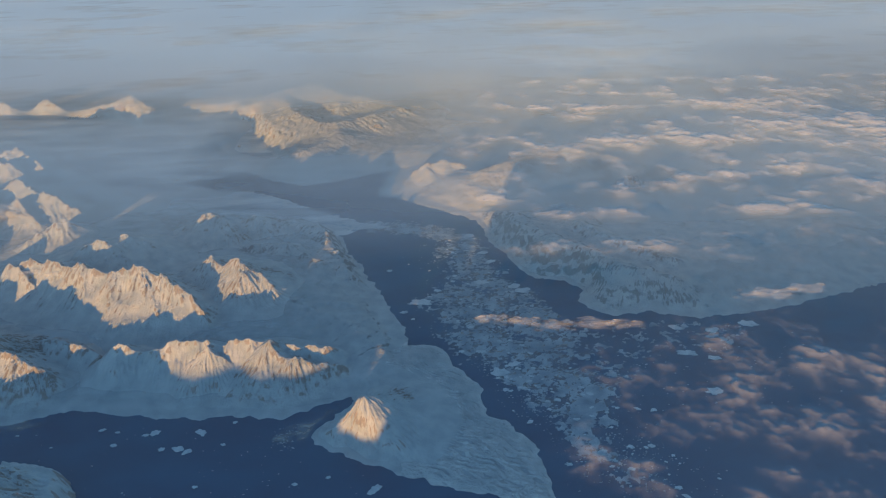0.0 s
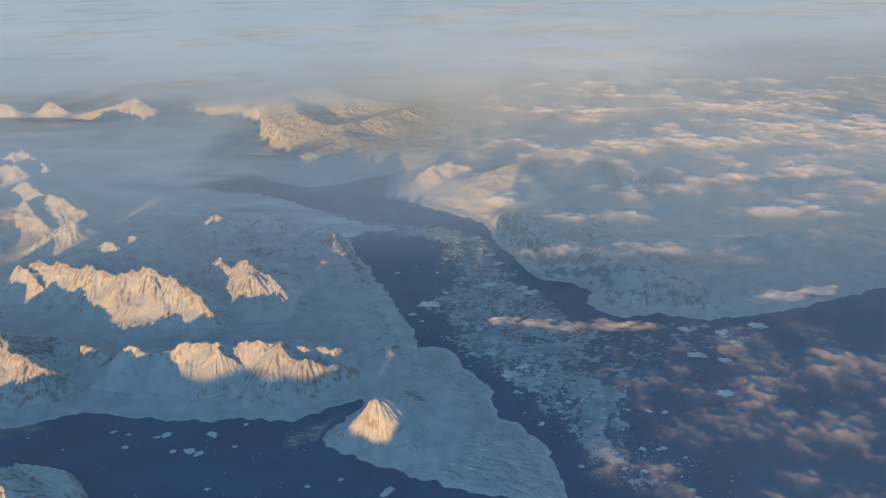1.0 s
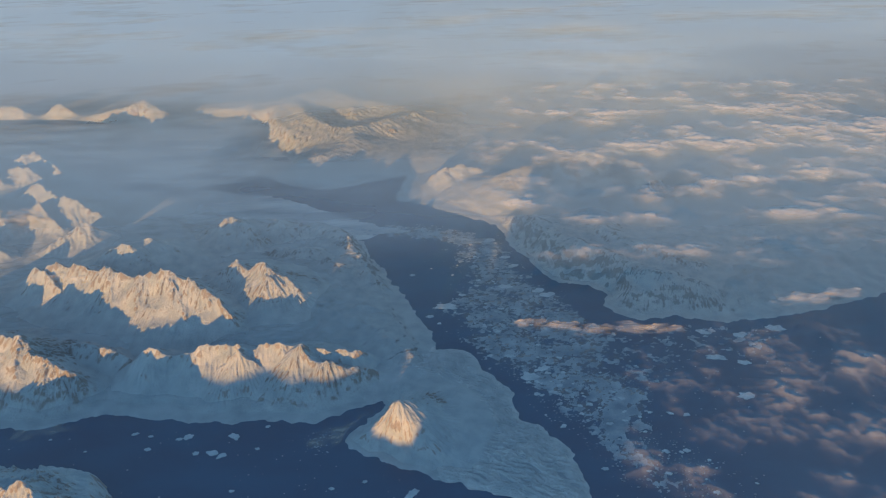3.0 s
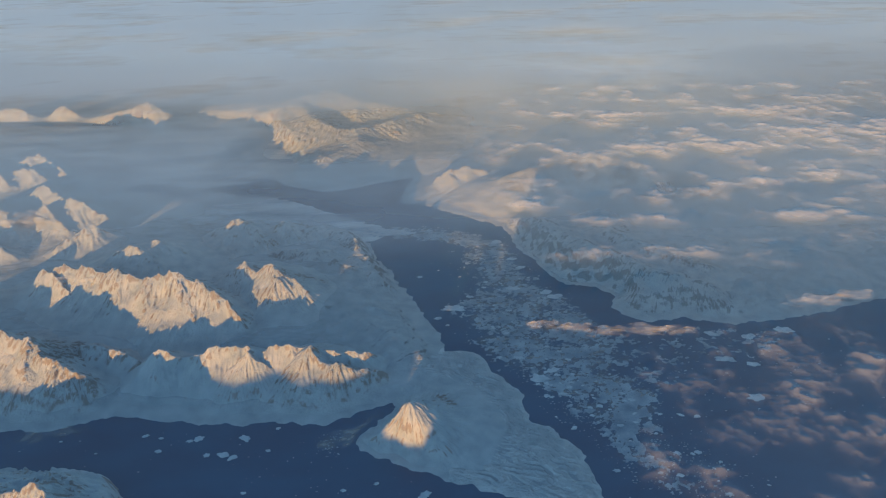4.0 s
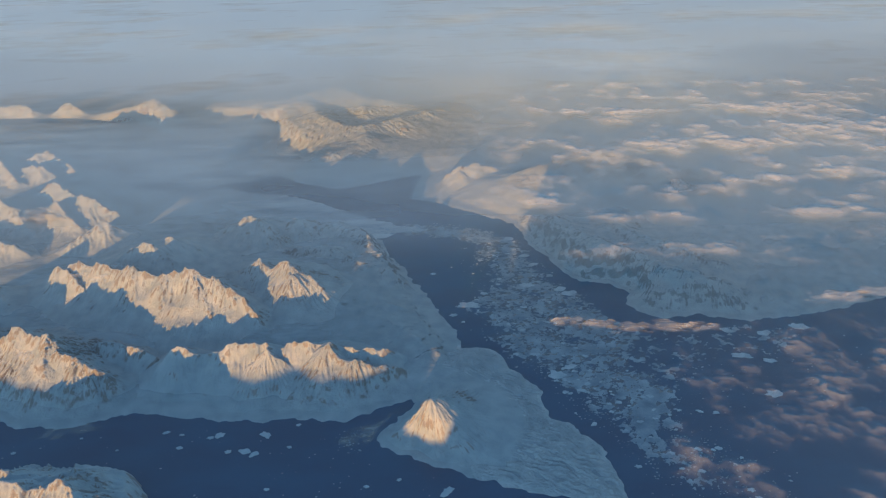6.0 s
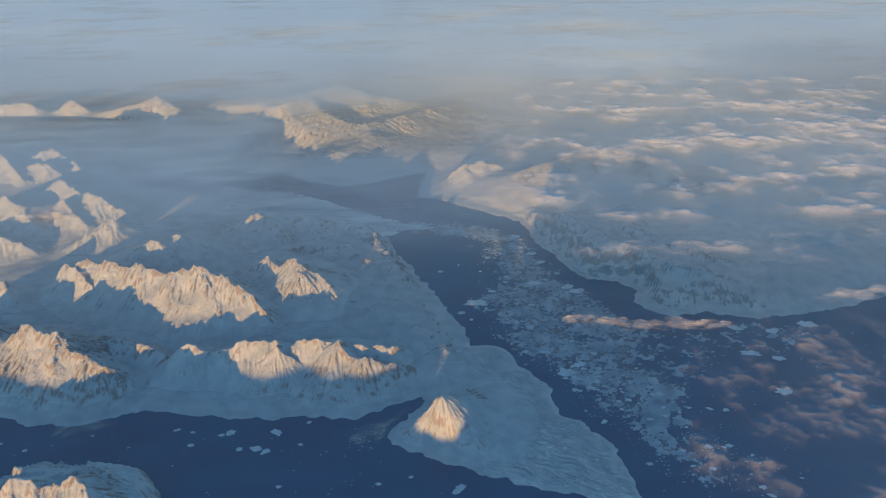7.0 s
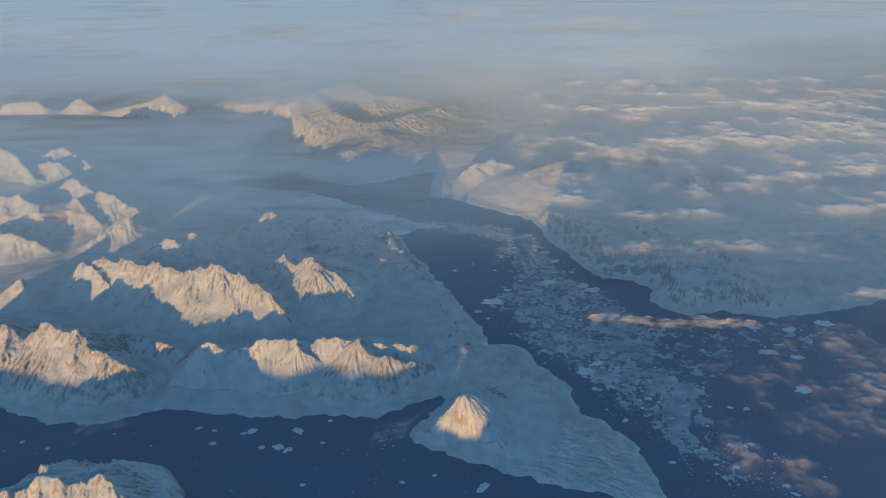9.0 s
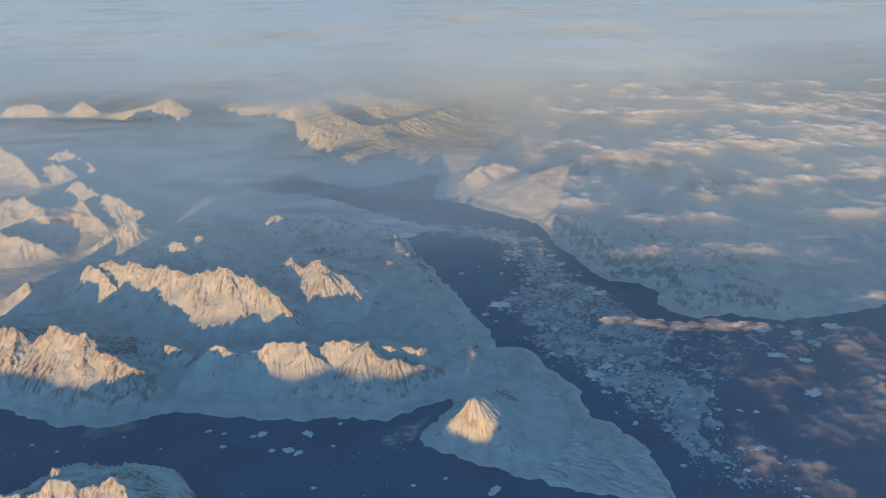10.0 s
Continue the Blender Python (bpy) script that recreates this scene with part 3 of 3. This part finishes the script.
def tongue_height(x, y):
    d = coast(x, y, TONGUE, 3.0)
    flow = x * 0.5 + y * 0.86
    across = x * 0.86 - y * 0.5
    folds = ridged(flow / 5 + 0.8 * fbm(x / 34, y / 34, 3, 71), across / 20, 4, 73)
    inland = smooth(-1, 9, coast(x, y, WEST_LAND))
    return west_height(x, y) + smooth(-2, 14, d) * inland * (0.6 + 3.8 * (folds - 0.35)) + 0.15 - 0.8 * smooth(3, -1, d)


glacier = sheet("glacier", -80, 112, 376, 640, 0.8, tongue_height, GLACIER_ICE, lambda x, y, z: (coast(x, y, TONGUE, 3.0) > -1) & (z > -1.0))
tagged(glacier, "crevassed glacier tongue with rippled snow surface", "glacier")


# ---- sea ice pieces ----
def floe_mesh(seed, sides=18):
    rnd = random.Random(seed)
    bm = bmesh.new()
    bumps = [(rnd.uniform(0.05, 0.22), rnd.randint(2, 6), rnd.uniform(0, 6.3)) for _ in range(4)]
    rings = []
    for scale, z in ((1.0, 0.0), (1.0, 0.55), (0.9, 0.8)):
        ring = []
        for i in range(sides):
            a = 2 * math.pi * i / sides
            r = scale * (1 + sum(b * math.sin(k * a + p) for b, k, p in bumps) * 0.8)
            ring.append(bm.verts.new((r * math.cos(a), r * math.sin(a), z)))
        rings.append(ring)
    for low, high in zip(rings, rings[1:]):
        for i in range(sides):
            bm.faces.new((low[i], low[(i + 1) % sides], high[(i + 1) % sides], high[i]))
    bm.faces.new(rings[-1])
    me = bpy.data.meshes.new("ice_floe")
    bm.to_mesh(me)
    bm.free()
    me.materials.append(BRIGHT_FLOE)
    return me


FLOES = [floe_mesh(s) for s in range(12)]


def floe(x, y, long, wide, turn, label="flat pale ice floe adrift in the fjord", group="drifting ice floes"):
    ob = new("ice_floe", random.choice(FLOES))
    ob.matrix_basis = pose(x, y, 0.02, 0, 0, turn) @ Matrix.Diagonal((long, wide, 0.8, 1))
    return tagged(ob, label, "ice floe", group)


CHANNEL_FLOES = [(64, 861, 7), (73, 832, 8), (46, 922, 9), (-74, 811, 4), (-5, 751, 5), (56, 771, 9), (100, 758, 8), (110, 746, 10), (-27, 722, 13), (-48, 698, 5), (63, 568, 9), (80, 583, 7), (283, 647, 7), (325, 639, 8), (279, 595, 10), (306, 584, 7), (284, 527, 9), (373, 651, 10)]
FJORD_FLOES = [(-240, 486, 7), (-286, 487, 6), (-294, 484, 4), (-324, 489, 3), (-341, 493, 4), (-320, 471, 4), (-271, 464, 4), (-255, 464, 7), (-245, 460, 6), (-213, 468, 3), (-210, 499, 3), (-61, 409, 6), (-64, 405, 5), (-105, 423, 3), (-134, 416, 3), (-223, 416, 3), (-423, 488, 2), (-380, 470, 2), (-480, 470, 3), (-510, 480, 3)]
for x, y, r in CHANNEL_FLOES:
    floe(x, y, r, r * random.uniform(0.55, 0.75), random.uniform(-25, 25), "large pale ice floe in the channel")
for x, y, r in FJORD_FLOES:
    floe(x, y, 0.8 * r, r * random.uniform(0.48, 0.64), random.uniform(-25, 25), "white ice floe on dark fjord water")

CHANNEL_LINE = [(64, 916), (30, 859), (50, 771), (38, 690), (66, 633), (87, 588), (107, 547), (124, 510), (150, 453), (190, 400)]


def channel_point(rnd):
    i = rnd.randrange(len(CHANNEL_LINE) - 1)
    (ax, ay), (bx, by) = CHANNEL_LINE[i], CHANNEL_LINE[i + 1]
    t = rnd.random()
    return ax + t * (bx - ax) + rnd.gauss(0, 34), ay + t * (by - ay) + rnd.gauss(0, 16)


def on_open_water(points):
    x, y = (np.array([p[k] for p in points]) for k in (0, 1))
    return (shore_distance(x, y, WEST_LAND) < -14) & (shore_distance(x, y, EAST_LAND) < -8)


rnd = random.Random(5)
spots = [channel_point(rnd) for _ in range(150)]
for (x, y), free in zip(spots, on_open_water(spots)):
    if free:
        r = rnd.choice((1.2, 1.6, 2.0, 2.6, 3.4))
        floe(x, y, r, r * rnd.uniform(0.5, 0.8), rnd.uniform(-30, 30))


def scattered_plates(name, spots, sizes, label, tall=0.3):
    """Pieces too small to tell apart, as one mesh of low slabs."""
    verts, faces = [], []
    for x, y in spots:
        r, base = rnd.choice(sizes), len(verts)
        sides, squash = rnd.randint(5, 7), rnd.uniform(0.45, 0.8)
        for z, s in ((0.0, 1.0), (tall, 0.85)):
            for i in range(sides):
                a = 2 * math.pi * i / sides + rnd.uniform(-0.25, 0.25)
                verts.append((x + s * r * math.cos(a), y + s * r * squash * math.sin(a), z + 0.02))
        faces.append(tuple(range(base + sides, base + 2 * sides)))
        faces += [(base + i, base + (i + 1) % sides, base + sides + (i + 1) % sides, base + sides + i) for i in range(sides)]
    return tagged(link_mesh(name, verts, faces, FLOE_ICE), label, "ice", kind="stuff")


spots = [channel_point(rnd) for _ in range(2400)]
spots = [p for p, free in zip(spots, on_open_water(spots)) if free]
scattered_plates("brash_ice", spots, (0.4, 0.5, 0.7, 0.9, 1.2), "loose small brash ice drifting in the channel")
spots = [(rnd.gauss(-145, 14), rnd.gauss(478, 12)) for _ in range(120)] + [(rnd.uniform(-560, 40), rnd.uniform(390, 500)) for _ in range(160)] + [(rnd.uniform(180, 420), rnd.uniform(500, 660)) for _ in range(160)]
spots = [p for p, free in zip(spots, on_open_water(spots)) if free]
scattered_plates("brash_ice", spots, (0.4, 0.5, 0.8, 1.2), "scattered small ice pieces on the dark fjord")
spots = [(rnd.gauss(-522, 24), rnd.gauss(1480, 55)) for _ in range(110)]
scattered_plates("far_floe_field", spots, (2.0, 2.5, 4.0, 6.0), "field of small sunlit icebergs below the glacier front", 4.5)


def film(name, outline, label, x0, x1, y0, y1, soft=26):
    ob = sheet(name, x0, x1, y0, y1, 3, lambda x, y: 0.25 + 0 * x, BRASH, lambda x, y, z: coast(x, y, outline, 8) > 0,
               lambda x, y, z: smooth(0, soft, coast(x, y, outline, 8)))
    return tagged(ob, label, "ice", kind="stuff")


FAR_FILM = [(-210, 1000), (-156, 988), (-69, 986), (0, 966), (50, 917), (70, 866), (25, 862), (-13, 915), (-85, 945), (-150, 950)]
MAIN_ICE = [(-16, 895), (48, 907), (72, 829), (105, 752), (130, 720), (152, 672), (172, 633), (165, 588), (125, 552), (88, 545), (56, 565), (25, 594), (-2, 635), (-5, 692), (-42, 722), (-14, 746), (16, 764), (8, 832)]
LOWER_ICE = [(50, 592), (117, 590), (167, 562), (180, 524), (152, 490), (129, 471), (156, 443), (175, 405), (154, 412), (128, 452), (112, 491), (92, 527), (62, 557)]
SPARSE_ICE = [(125, 665), (248, 664), (364, 657), (365, 615), (249, 575), (172, 536), (130, 584)]


def ice_cover(x, y):
    """How much of the water is under ice, 0 to 1."""
    patchy = 0.5 * fbm(x / 34, y / 26, 4, 74)
    far = 0.62 * smooth(-8, 14, coast(x, y, FAR_FILM, 10))
    main = 0.52 * smooth(-14, 22, coast(x, y, MAIN_ICE, 12))
    low = 0.60 * smooth(-10, 14, coast(x, y, LOWER_ICE, 10))
    sparse = 0.13 * smooth(-14, 20, coast(x, y, SPARSE_ICE, 10))
    return np.clip(np.maximum(np.maximum(far, main), np.maximum(low, sparse)) * (1 + 1.5 * patchy), 0, 1)


def broken_ice(x, y, size, seed, cover):
    """Height of a field of broken plates about that size: the cells round scattered points, some of them missing."""
    px, py = (x + 0.35 * size * fbm(x / size, y / size, 3, seed)) / size, (y + 0.35 * size * fbm(x / size, y / size, 3, seed + 3)) / (0.72 * size)
    ix, iy = np.floor(px).astype(int), np.floor(py).astype(int)
    first, second, chance = np.full(x.shape, 9.0), np.full(x.shape, 9.0), np.zeros(x.shape)
    for i in (-1, 0, 1):
        for j in (-1, 0, 1):
            key = PERM[(PERM[(ix + i + 17 * seed) % 512] + iy + j) % 512]
            d = np.hypot(px - ix - i - (key % 16) / 16, py - iy - j - (key // 16) / 32)
            closer = d < first
            second = np.where(closer, first, np.minimum(second, d))
            chance = np.where(closer, PERM[(key + 91) % 512] / 512, chance)
            first = np.where(closer, d, first)
    body = np.minimum(3.0 * (cover - chance), (second - first) * 1.6 - 0.22)
    return np.clip(1.4 * body, -0.6, 0.35)


def afloat_at(x, y):
    return (WEST_SHORE.at(np.minimum(x, 118), y) < -2) & (coast(x, y, EAST_LAND) < -2)


x, y = grid(-220, 370, 385, 1010, 1.4)
cover = ice_cover(x, y)
afloat = afloat_at(x, y) & (cover > 0.08)
for size, share, seed in ((11.0, 0.85, 4), (4.6, 0.9, 8)):
    z = broken_ice(x, y, size, seed, share * cover)
    plates = height_field("broken_ice", x, y, z + 0.02 * seed, (z > -0.2) & afloat, FLOE_ICE)
    tagged(plates, "broken plates of grey sea ice crowded in the channel", "ice", kind="stuff")


def slush(x, y, z):
    return np.where(afloat_at(x, y), 0.9 * smooth(0.12, 0.62, ice_cover(x, y)), 0)


slush_sheet = sheet("ice_slush", -220, 370, 385, 1010, 3, lambda x, y: 0.04 + 0 * x, BRASH, lambda x, y, z: ice_cover(x, y) > 0.1, slush)
tagged(slush_sheet, "grey slush ice spread along the channel", "ice", kind="stuff")
PATCH = [(108, 475), (127, 521), (150, 535), (176, 530), (178, 500), (160, 470), (168, 440), (182, 405), (168, 392), (145, 430), (122, 462)]
ice_pan = sheet("ice_pan", 85, 200, 370, 550, 1.6, lambda x, y: np.clip(0.2 * (coast(x, y, PATCH, 12) + 16 * fbm(x / 14, y / 14, 4, 77) - 12), -0.6, 0.3), FLOE_ICE,
                lambda x, y, z: z > -0.55)
tagged(ice_pan, "ragged pan of pale sea ice beside open water", "ice pan")
film("ice_slush", [(-100, 532), (-118, 498), (-136, 472), (-165, 462), (-170, 480), (-140, 500)], "thin slush ice filling the small inlet", -185, -80, 450, 545, 10)
film("ice_slush", [(-480, 512), (-470, 488), (-420, 494), (-400, 508), (-430, 512)], "thin slush ice along the shore", -500, -380, 470, 530, 10)


# ---- clouds and haze ----
def cloud_mesh(seed, billow=1.0, edge=0.5, mat=None):
    """A flat-based cloud with a heaped top, thinning out at its ragged rim."""
    cells = 54
    x, y = np.meshgrid(np.linspace(-1.35, 1.35, cells), np.linspace(-1.35, 1.35, cells))
    body = 1 - (x * x + y * y) ** 0.9 + 0.95 * fbm(x * 1.6 + seed * 3.1, y * 1.6, 5, seed, 0.55)
    body *= smooth(1.35, 1.0, np.maximum(np.abs(x), np.abs(y)))
    depth = np.clip(body, 0, 1.6)
    heap = depth**0.8 * (0.75 + 0.5 * billow * ridged(x * 3 + seed, y * 3, 3, seed + 3))
    index = np.arange(x.size).reshape(x.shape)
    quads = np.stack([index[:-1, :-1], index[:-1, 1:], index[1:, 1:], index[1:, :-1]], -1)
    whole = (depth[:-1, :-1] > 0) | (depth[1:, :-1] > 0) | (depth[:-1, 1:] > 0) | (depth[1:, 1:] > 0)
    quads = quads[whole]
    used, flat = np.unique(quads, return_inverse=True)
    flat = flat.reshape(-1, 4)
    top = np.stack([x.ravel(), y.ravel(), heap.ravel()], -1)[used]
    low = np.stack([x.ravel(), y.ravel(), -0.15 * depth.ravel() - 0.002], -1)[used]
    thick = smooth(0.0, edge, depth.ravel()[used])
    me = bpy.data.meshes.new("cloud")
    me.from_pydata(np.concatenate([top, low]).tolist(), [], flat.tolist() + (flat[:, ::-1] + len(used)).tolist())
    me.polygons.foreach_set("use_smooth", np.ones(len(me.polygons), bool))
    me.materials.append(mat or CLOUD)
    me.attributes.new("body", "FLOAT", "POINT").data.foreach_set("value", np.concatenate([thick, thick * 0.4]).astype(np.float32))
    me.update()
    return me


WISPS = [cloud_mesh(s + 20, 0.6, 1.1, WISP) for s in range(6)]


def cloud(shapes, x, y, z, long, wide, tall, turn, label, group):
    ob = new("cloud", rnd.choice(shapes))
    high = z + 22
    near = (440 - high) / (440 - z)
    ob.matrix_basis = pose(-54 + near * (x + 54), near * y, high, 0, 0, turn) @ Matrix.Diagonal((long, wide, tall, 1))
    return tagged(ob, label, "cloud", group)


STREAK = [(52, 491, 18), (77, 485, 20), (103, 477, 20), (136, 478, 26), (166, 476, 20)]
LONE = [(317, 518, 30), (353, 526, 26)]
for x, y, r in STREAK:
    cloud(WISPS, x, y, 120, r, r * 0.34, 3, rnd.uniform(-8, 4), "thin pinkish cloud streak over the channel", "cloud streak")
MIST = [(-505, 745, 42, 52), (-478, 735, 30, 50), (-515, 585, 34, 36), (-720, 950, 60, 52), (-690, 945, 46, 48)]
for x, y, r, z in MIST:
    ob = new("mist_patch", rnd.choice(WISPS))
    ob.matrix_basis = pose(x, y, z, 0, 0, rnd.uniform(-20, 10)) @ Matrix.Diagonal((r, r * 0.55, 4, 1))
    tagged(ob, "soft drift of sunlit mist against a snow slope", "mist", "mist among the peaks")
for x, y, r in LONE:
    cloud(WISPS, x, y, 122, r, r * 0.42, r * 0.1, rnd.uniform(-8, 4), "small heaped cloud with warm sunlit top", "scattered low clouds")

fog = sheet("valley_fog", -1300, -60, 505, 1420, 10, lambda x, y: 21 - 12 * smooth(640, 570, y) + 3 * smooth(640, 740, y) + 6 * smooth(780, 1040, y) + 2.5 * fbm(x / 90, y / 60, 3, 91), FOG, None,
            lambda x, y, z: 0.72 * smooth(5, 60, shore_distance(x, y, WEST_LAND)) * smooth(-110, -240, x + 0.25 * (y - 700)))
tagged(fog, "blue valley fog lying between the peaks", "fog", kind="stuff")
# Blue sheet added to mute sunlit coast that should lie in hazy shade.
coast_fog = sheet("coast_fog", -60, 900, 660, 1340, 8, lambda x, y: 17 + 10 * smooth(900, 1100, y) + 3 * fbm(x / 80, y / 60, 3, 93), FOG, None,
                  lambda x, y, z: 0.30 * smooth(14, 90, EAST_SHORE.at(x, y)) * smooth(1340, 1180, y) * smooth(10, 120, x))
tagged(coast_fog, "thin blue fog lying on the opposite coast", "fog", kind="stuff")
# Distance haze painted as sheet opacity rising with y, thinned before the far massif.
veil = sheet("haze_sheet", -4600, 4600, 140, 5200, 60, lambda x, y: 136 + 0 * x, VEIL, None,
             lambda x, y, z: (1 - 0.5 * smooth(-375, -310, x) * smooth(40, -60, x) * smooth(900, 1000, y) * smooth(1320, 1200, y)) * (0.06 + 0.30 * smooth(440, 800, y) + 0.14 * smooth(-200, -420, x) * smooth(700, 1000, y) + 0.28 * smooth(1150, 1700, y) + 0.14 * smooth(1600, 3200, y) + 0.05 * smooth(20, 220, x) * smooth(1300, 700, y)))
tagged(veil, "flat blue-tinted sheet painted as haze, more opaque towards the horizon", "haze", kind="stuff")


BANKS = [(430, 960, 150, 75, 0.80), (600, 1030, 190, 90, 0.85), (760, 960, 160, 110, 0.8), (390, 785, 62, 22, 0.75), (490, 802, 50, 20, 0.75), (350, 672, 60, 20, 0.72), (440, 655, 45, 15, 0.7), (560, 740, 80, 40, 0.6)]
STREAMERS = [(140, 588, 52, 13, 0.6), (225, 590, 60, 15, 0.75), (300, 611, 36, 8, 0.72), (180, 665, 55, 18, 0.5), (245, 760, 50, 30, 0.55), (190, 1165, 90, 26, 0.85), (320, 1153, 80, 22, 0.85), (20, 1010, 150, 110, 0.42), (120, 900, 110, 60, 0.42), (40, 750, 60, 60, 0.75)]
RAGS = [(125, 372, 26, 14, 0.5), (180, 385, 22, 10, 0.5), (196, 330, 34, 24, 0.5), (120, 296, 34, 26, 0.45), (215, 420, 40, 30, 0.42), (260, 400, 40, 50, 0.42)]


def field_amount(x, y):
    """How thick the broken cloud lies over a place: banks, streamers and rags, each drawn out along the wind and torn."""
    tilt = y + 0.10 * x
    torn = np.where(y > 640, 0.66 * fbm(x / 60, tilt / 84, 6, 81, 0.66), 0.58 * fbm(x / 34, tilt / 36, 6, 83, 0.66)) + 0.30 * fbm(x / 180, tilt / 140, 3, 85)
    total = 0.17 * smooth(120, 330, x) * smooth(420, 640, y) + 0.12 * smooth(-120, 60, x) * smooth(780, 900, y) + 0.25 * smooth(60, 170, x) * smooth(470, 380, y)
    for cx, cy, rx, ry, most in BANKS + STREAMERS + RAGS:
        total = np.maximum(total, most * np.exp(-0.75 * (((x - cx) / rx) ** 2 + ((y - cy) / ry) ** 2)))
    return smooth(-70, 110, x) * np.clip(total + (0.5 + 0.5 * smooth(0, 0.3, total)) * torn * smooth(0.0, 0.12, total) - 0.10, 0, 1.1)


for y0, y1, step in ((240, 640, 2.0), (640, 1400, 4.4)):
    x, y = grid(-160 if y0 > 500 else 20, 1100 if y0 > 500 else 520, y0, y1, step)
    amount = field_amount(x, y)
    ends = smooth(y0, y0 + 30, y) * smooth(y1, y1 - 30, y) if y0 > 500 else smooth(y1, y1 - 30, y)
    top = 142 + 3.6 * amount + 1.0 * amount * ridged(x / 17, y / 17, 3, 87)
    field = height_field("cloud_field", x, y, top, amount > 0, CLOUD if y0 > 500 else WISP, body=smooth(0, 1.0, amount) * ends)
    tagged(field, "broken rows of soft low cloud, warm on the sunward side", "cloud", kind="stuff")
# Far cloud; nearer in, its rising opacity also paints distance haze over the land.
deck = sheet("cloud_haze_deck", -4600, 4200, 900, 5200, 30, lambda x, y: 98 + 0 * x, DECK,
             lambda x, y, z: np.abs(x + 60) < 700 + 0.8 * y, lambda x, y, z: (0.5 * smooth(850, 1800, y + 0.5 * x) + 1.1 * smooth(1500, 2500, y + 0.3 * x)) * (1 - 0.75 * smooth(450, 1000, x) * smooth(2500, 1900, y)))
tagged(deck, "far grey-pink cloud deck with painted distance haze, fading into the sky", "cloud deck", kind="stuff")
bank = sheet("cloud_bank", -4600, 4200, 1500, 5200, 60, lambda x, y: 125 + 0 * x, BANK, None,
             lambda x, y, z: 0.2 * smooth(1500, 2300, y + 0.4 * x))
tagged(bank, "long pale streaks of high far cloud", "cloud", kind="stuff")
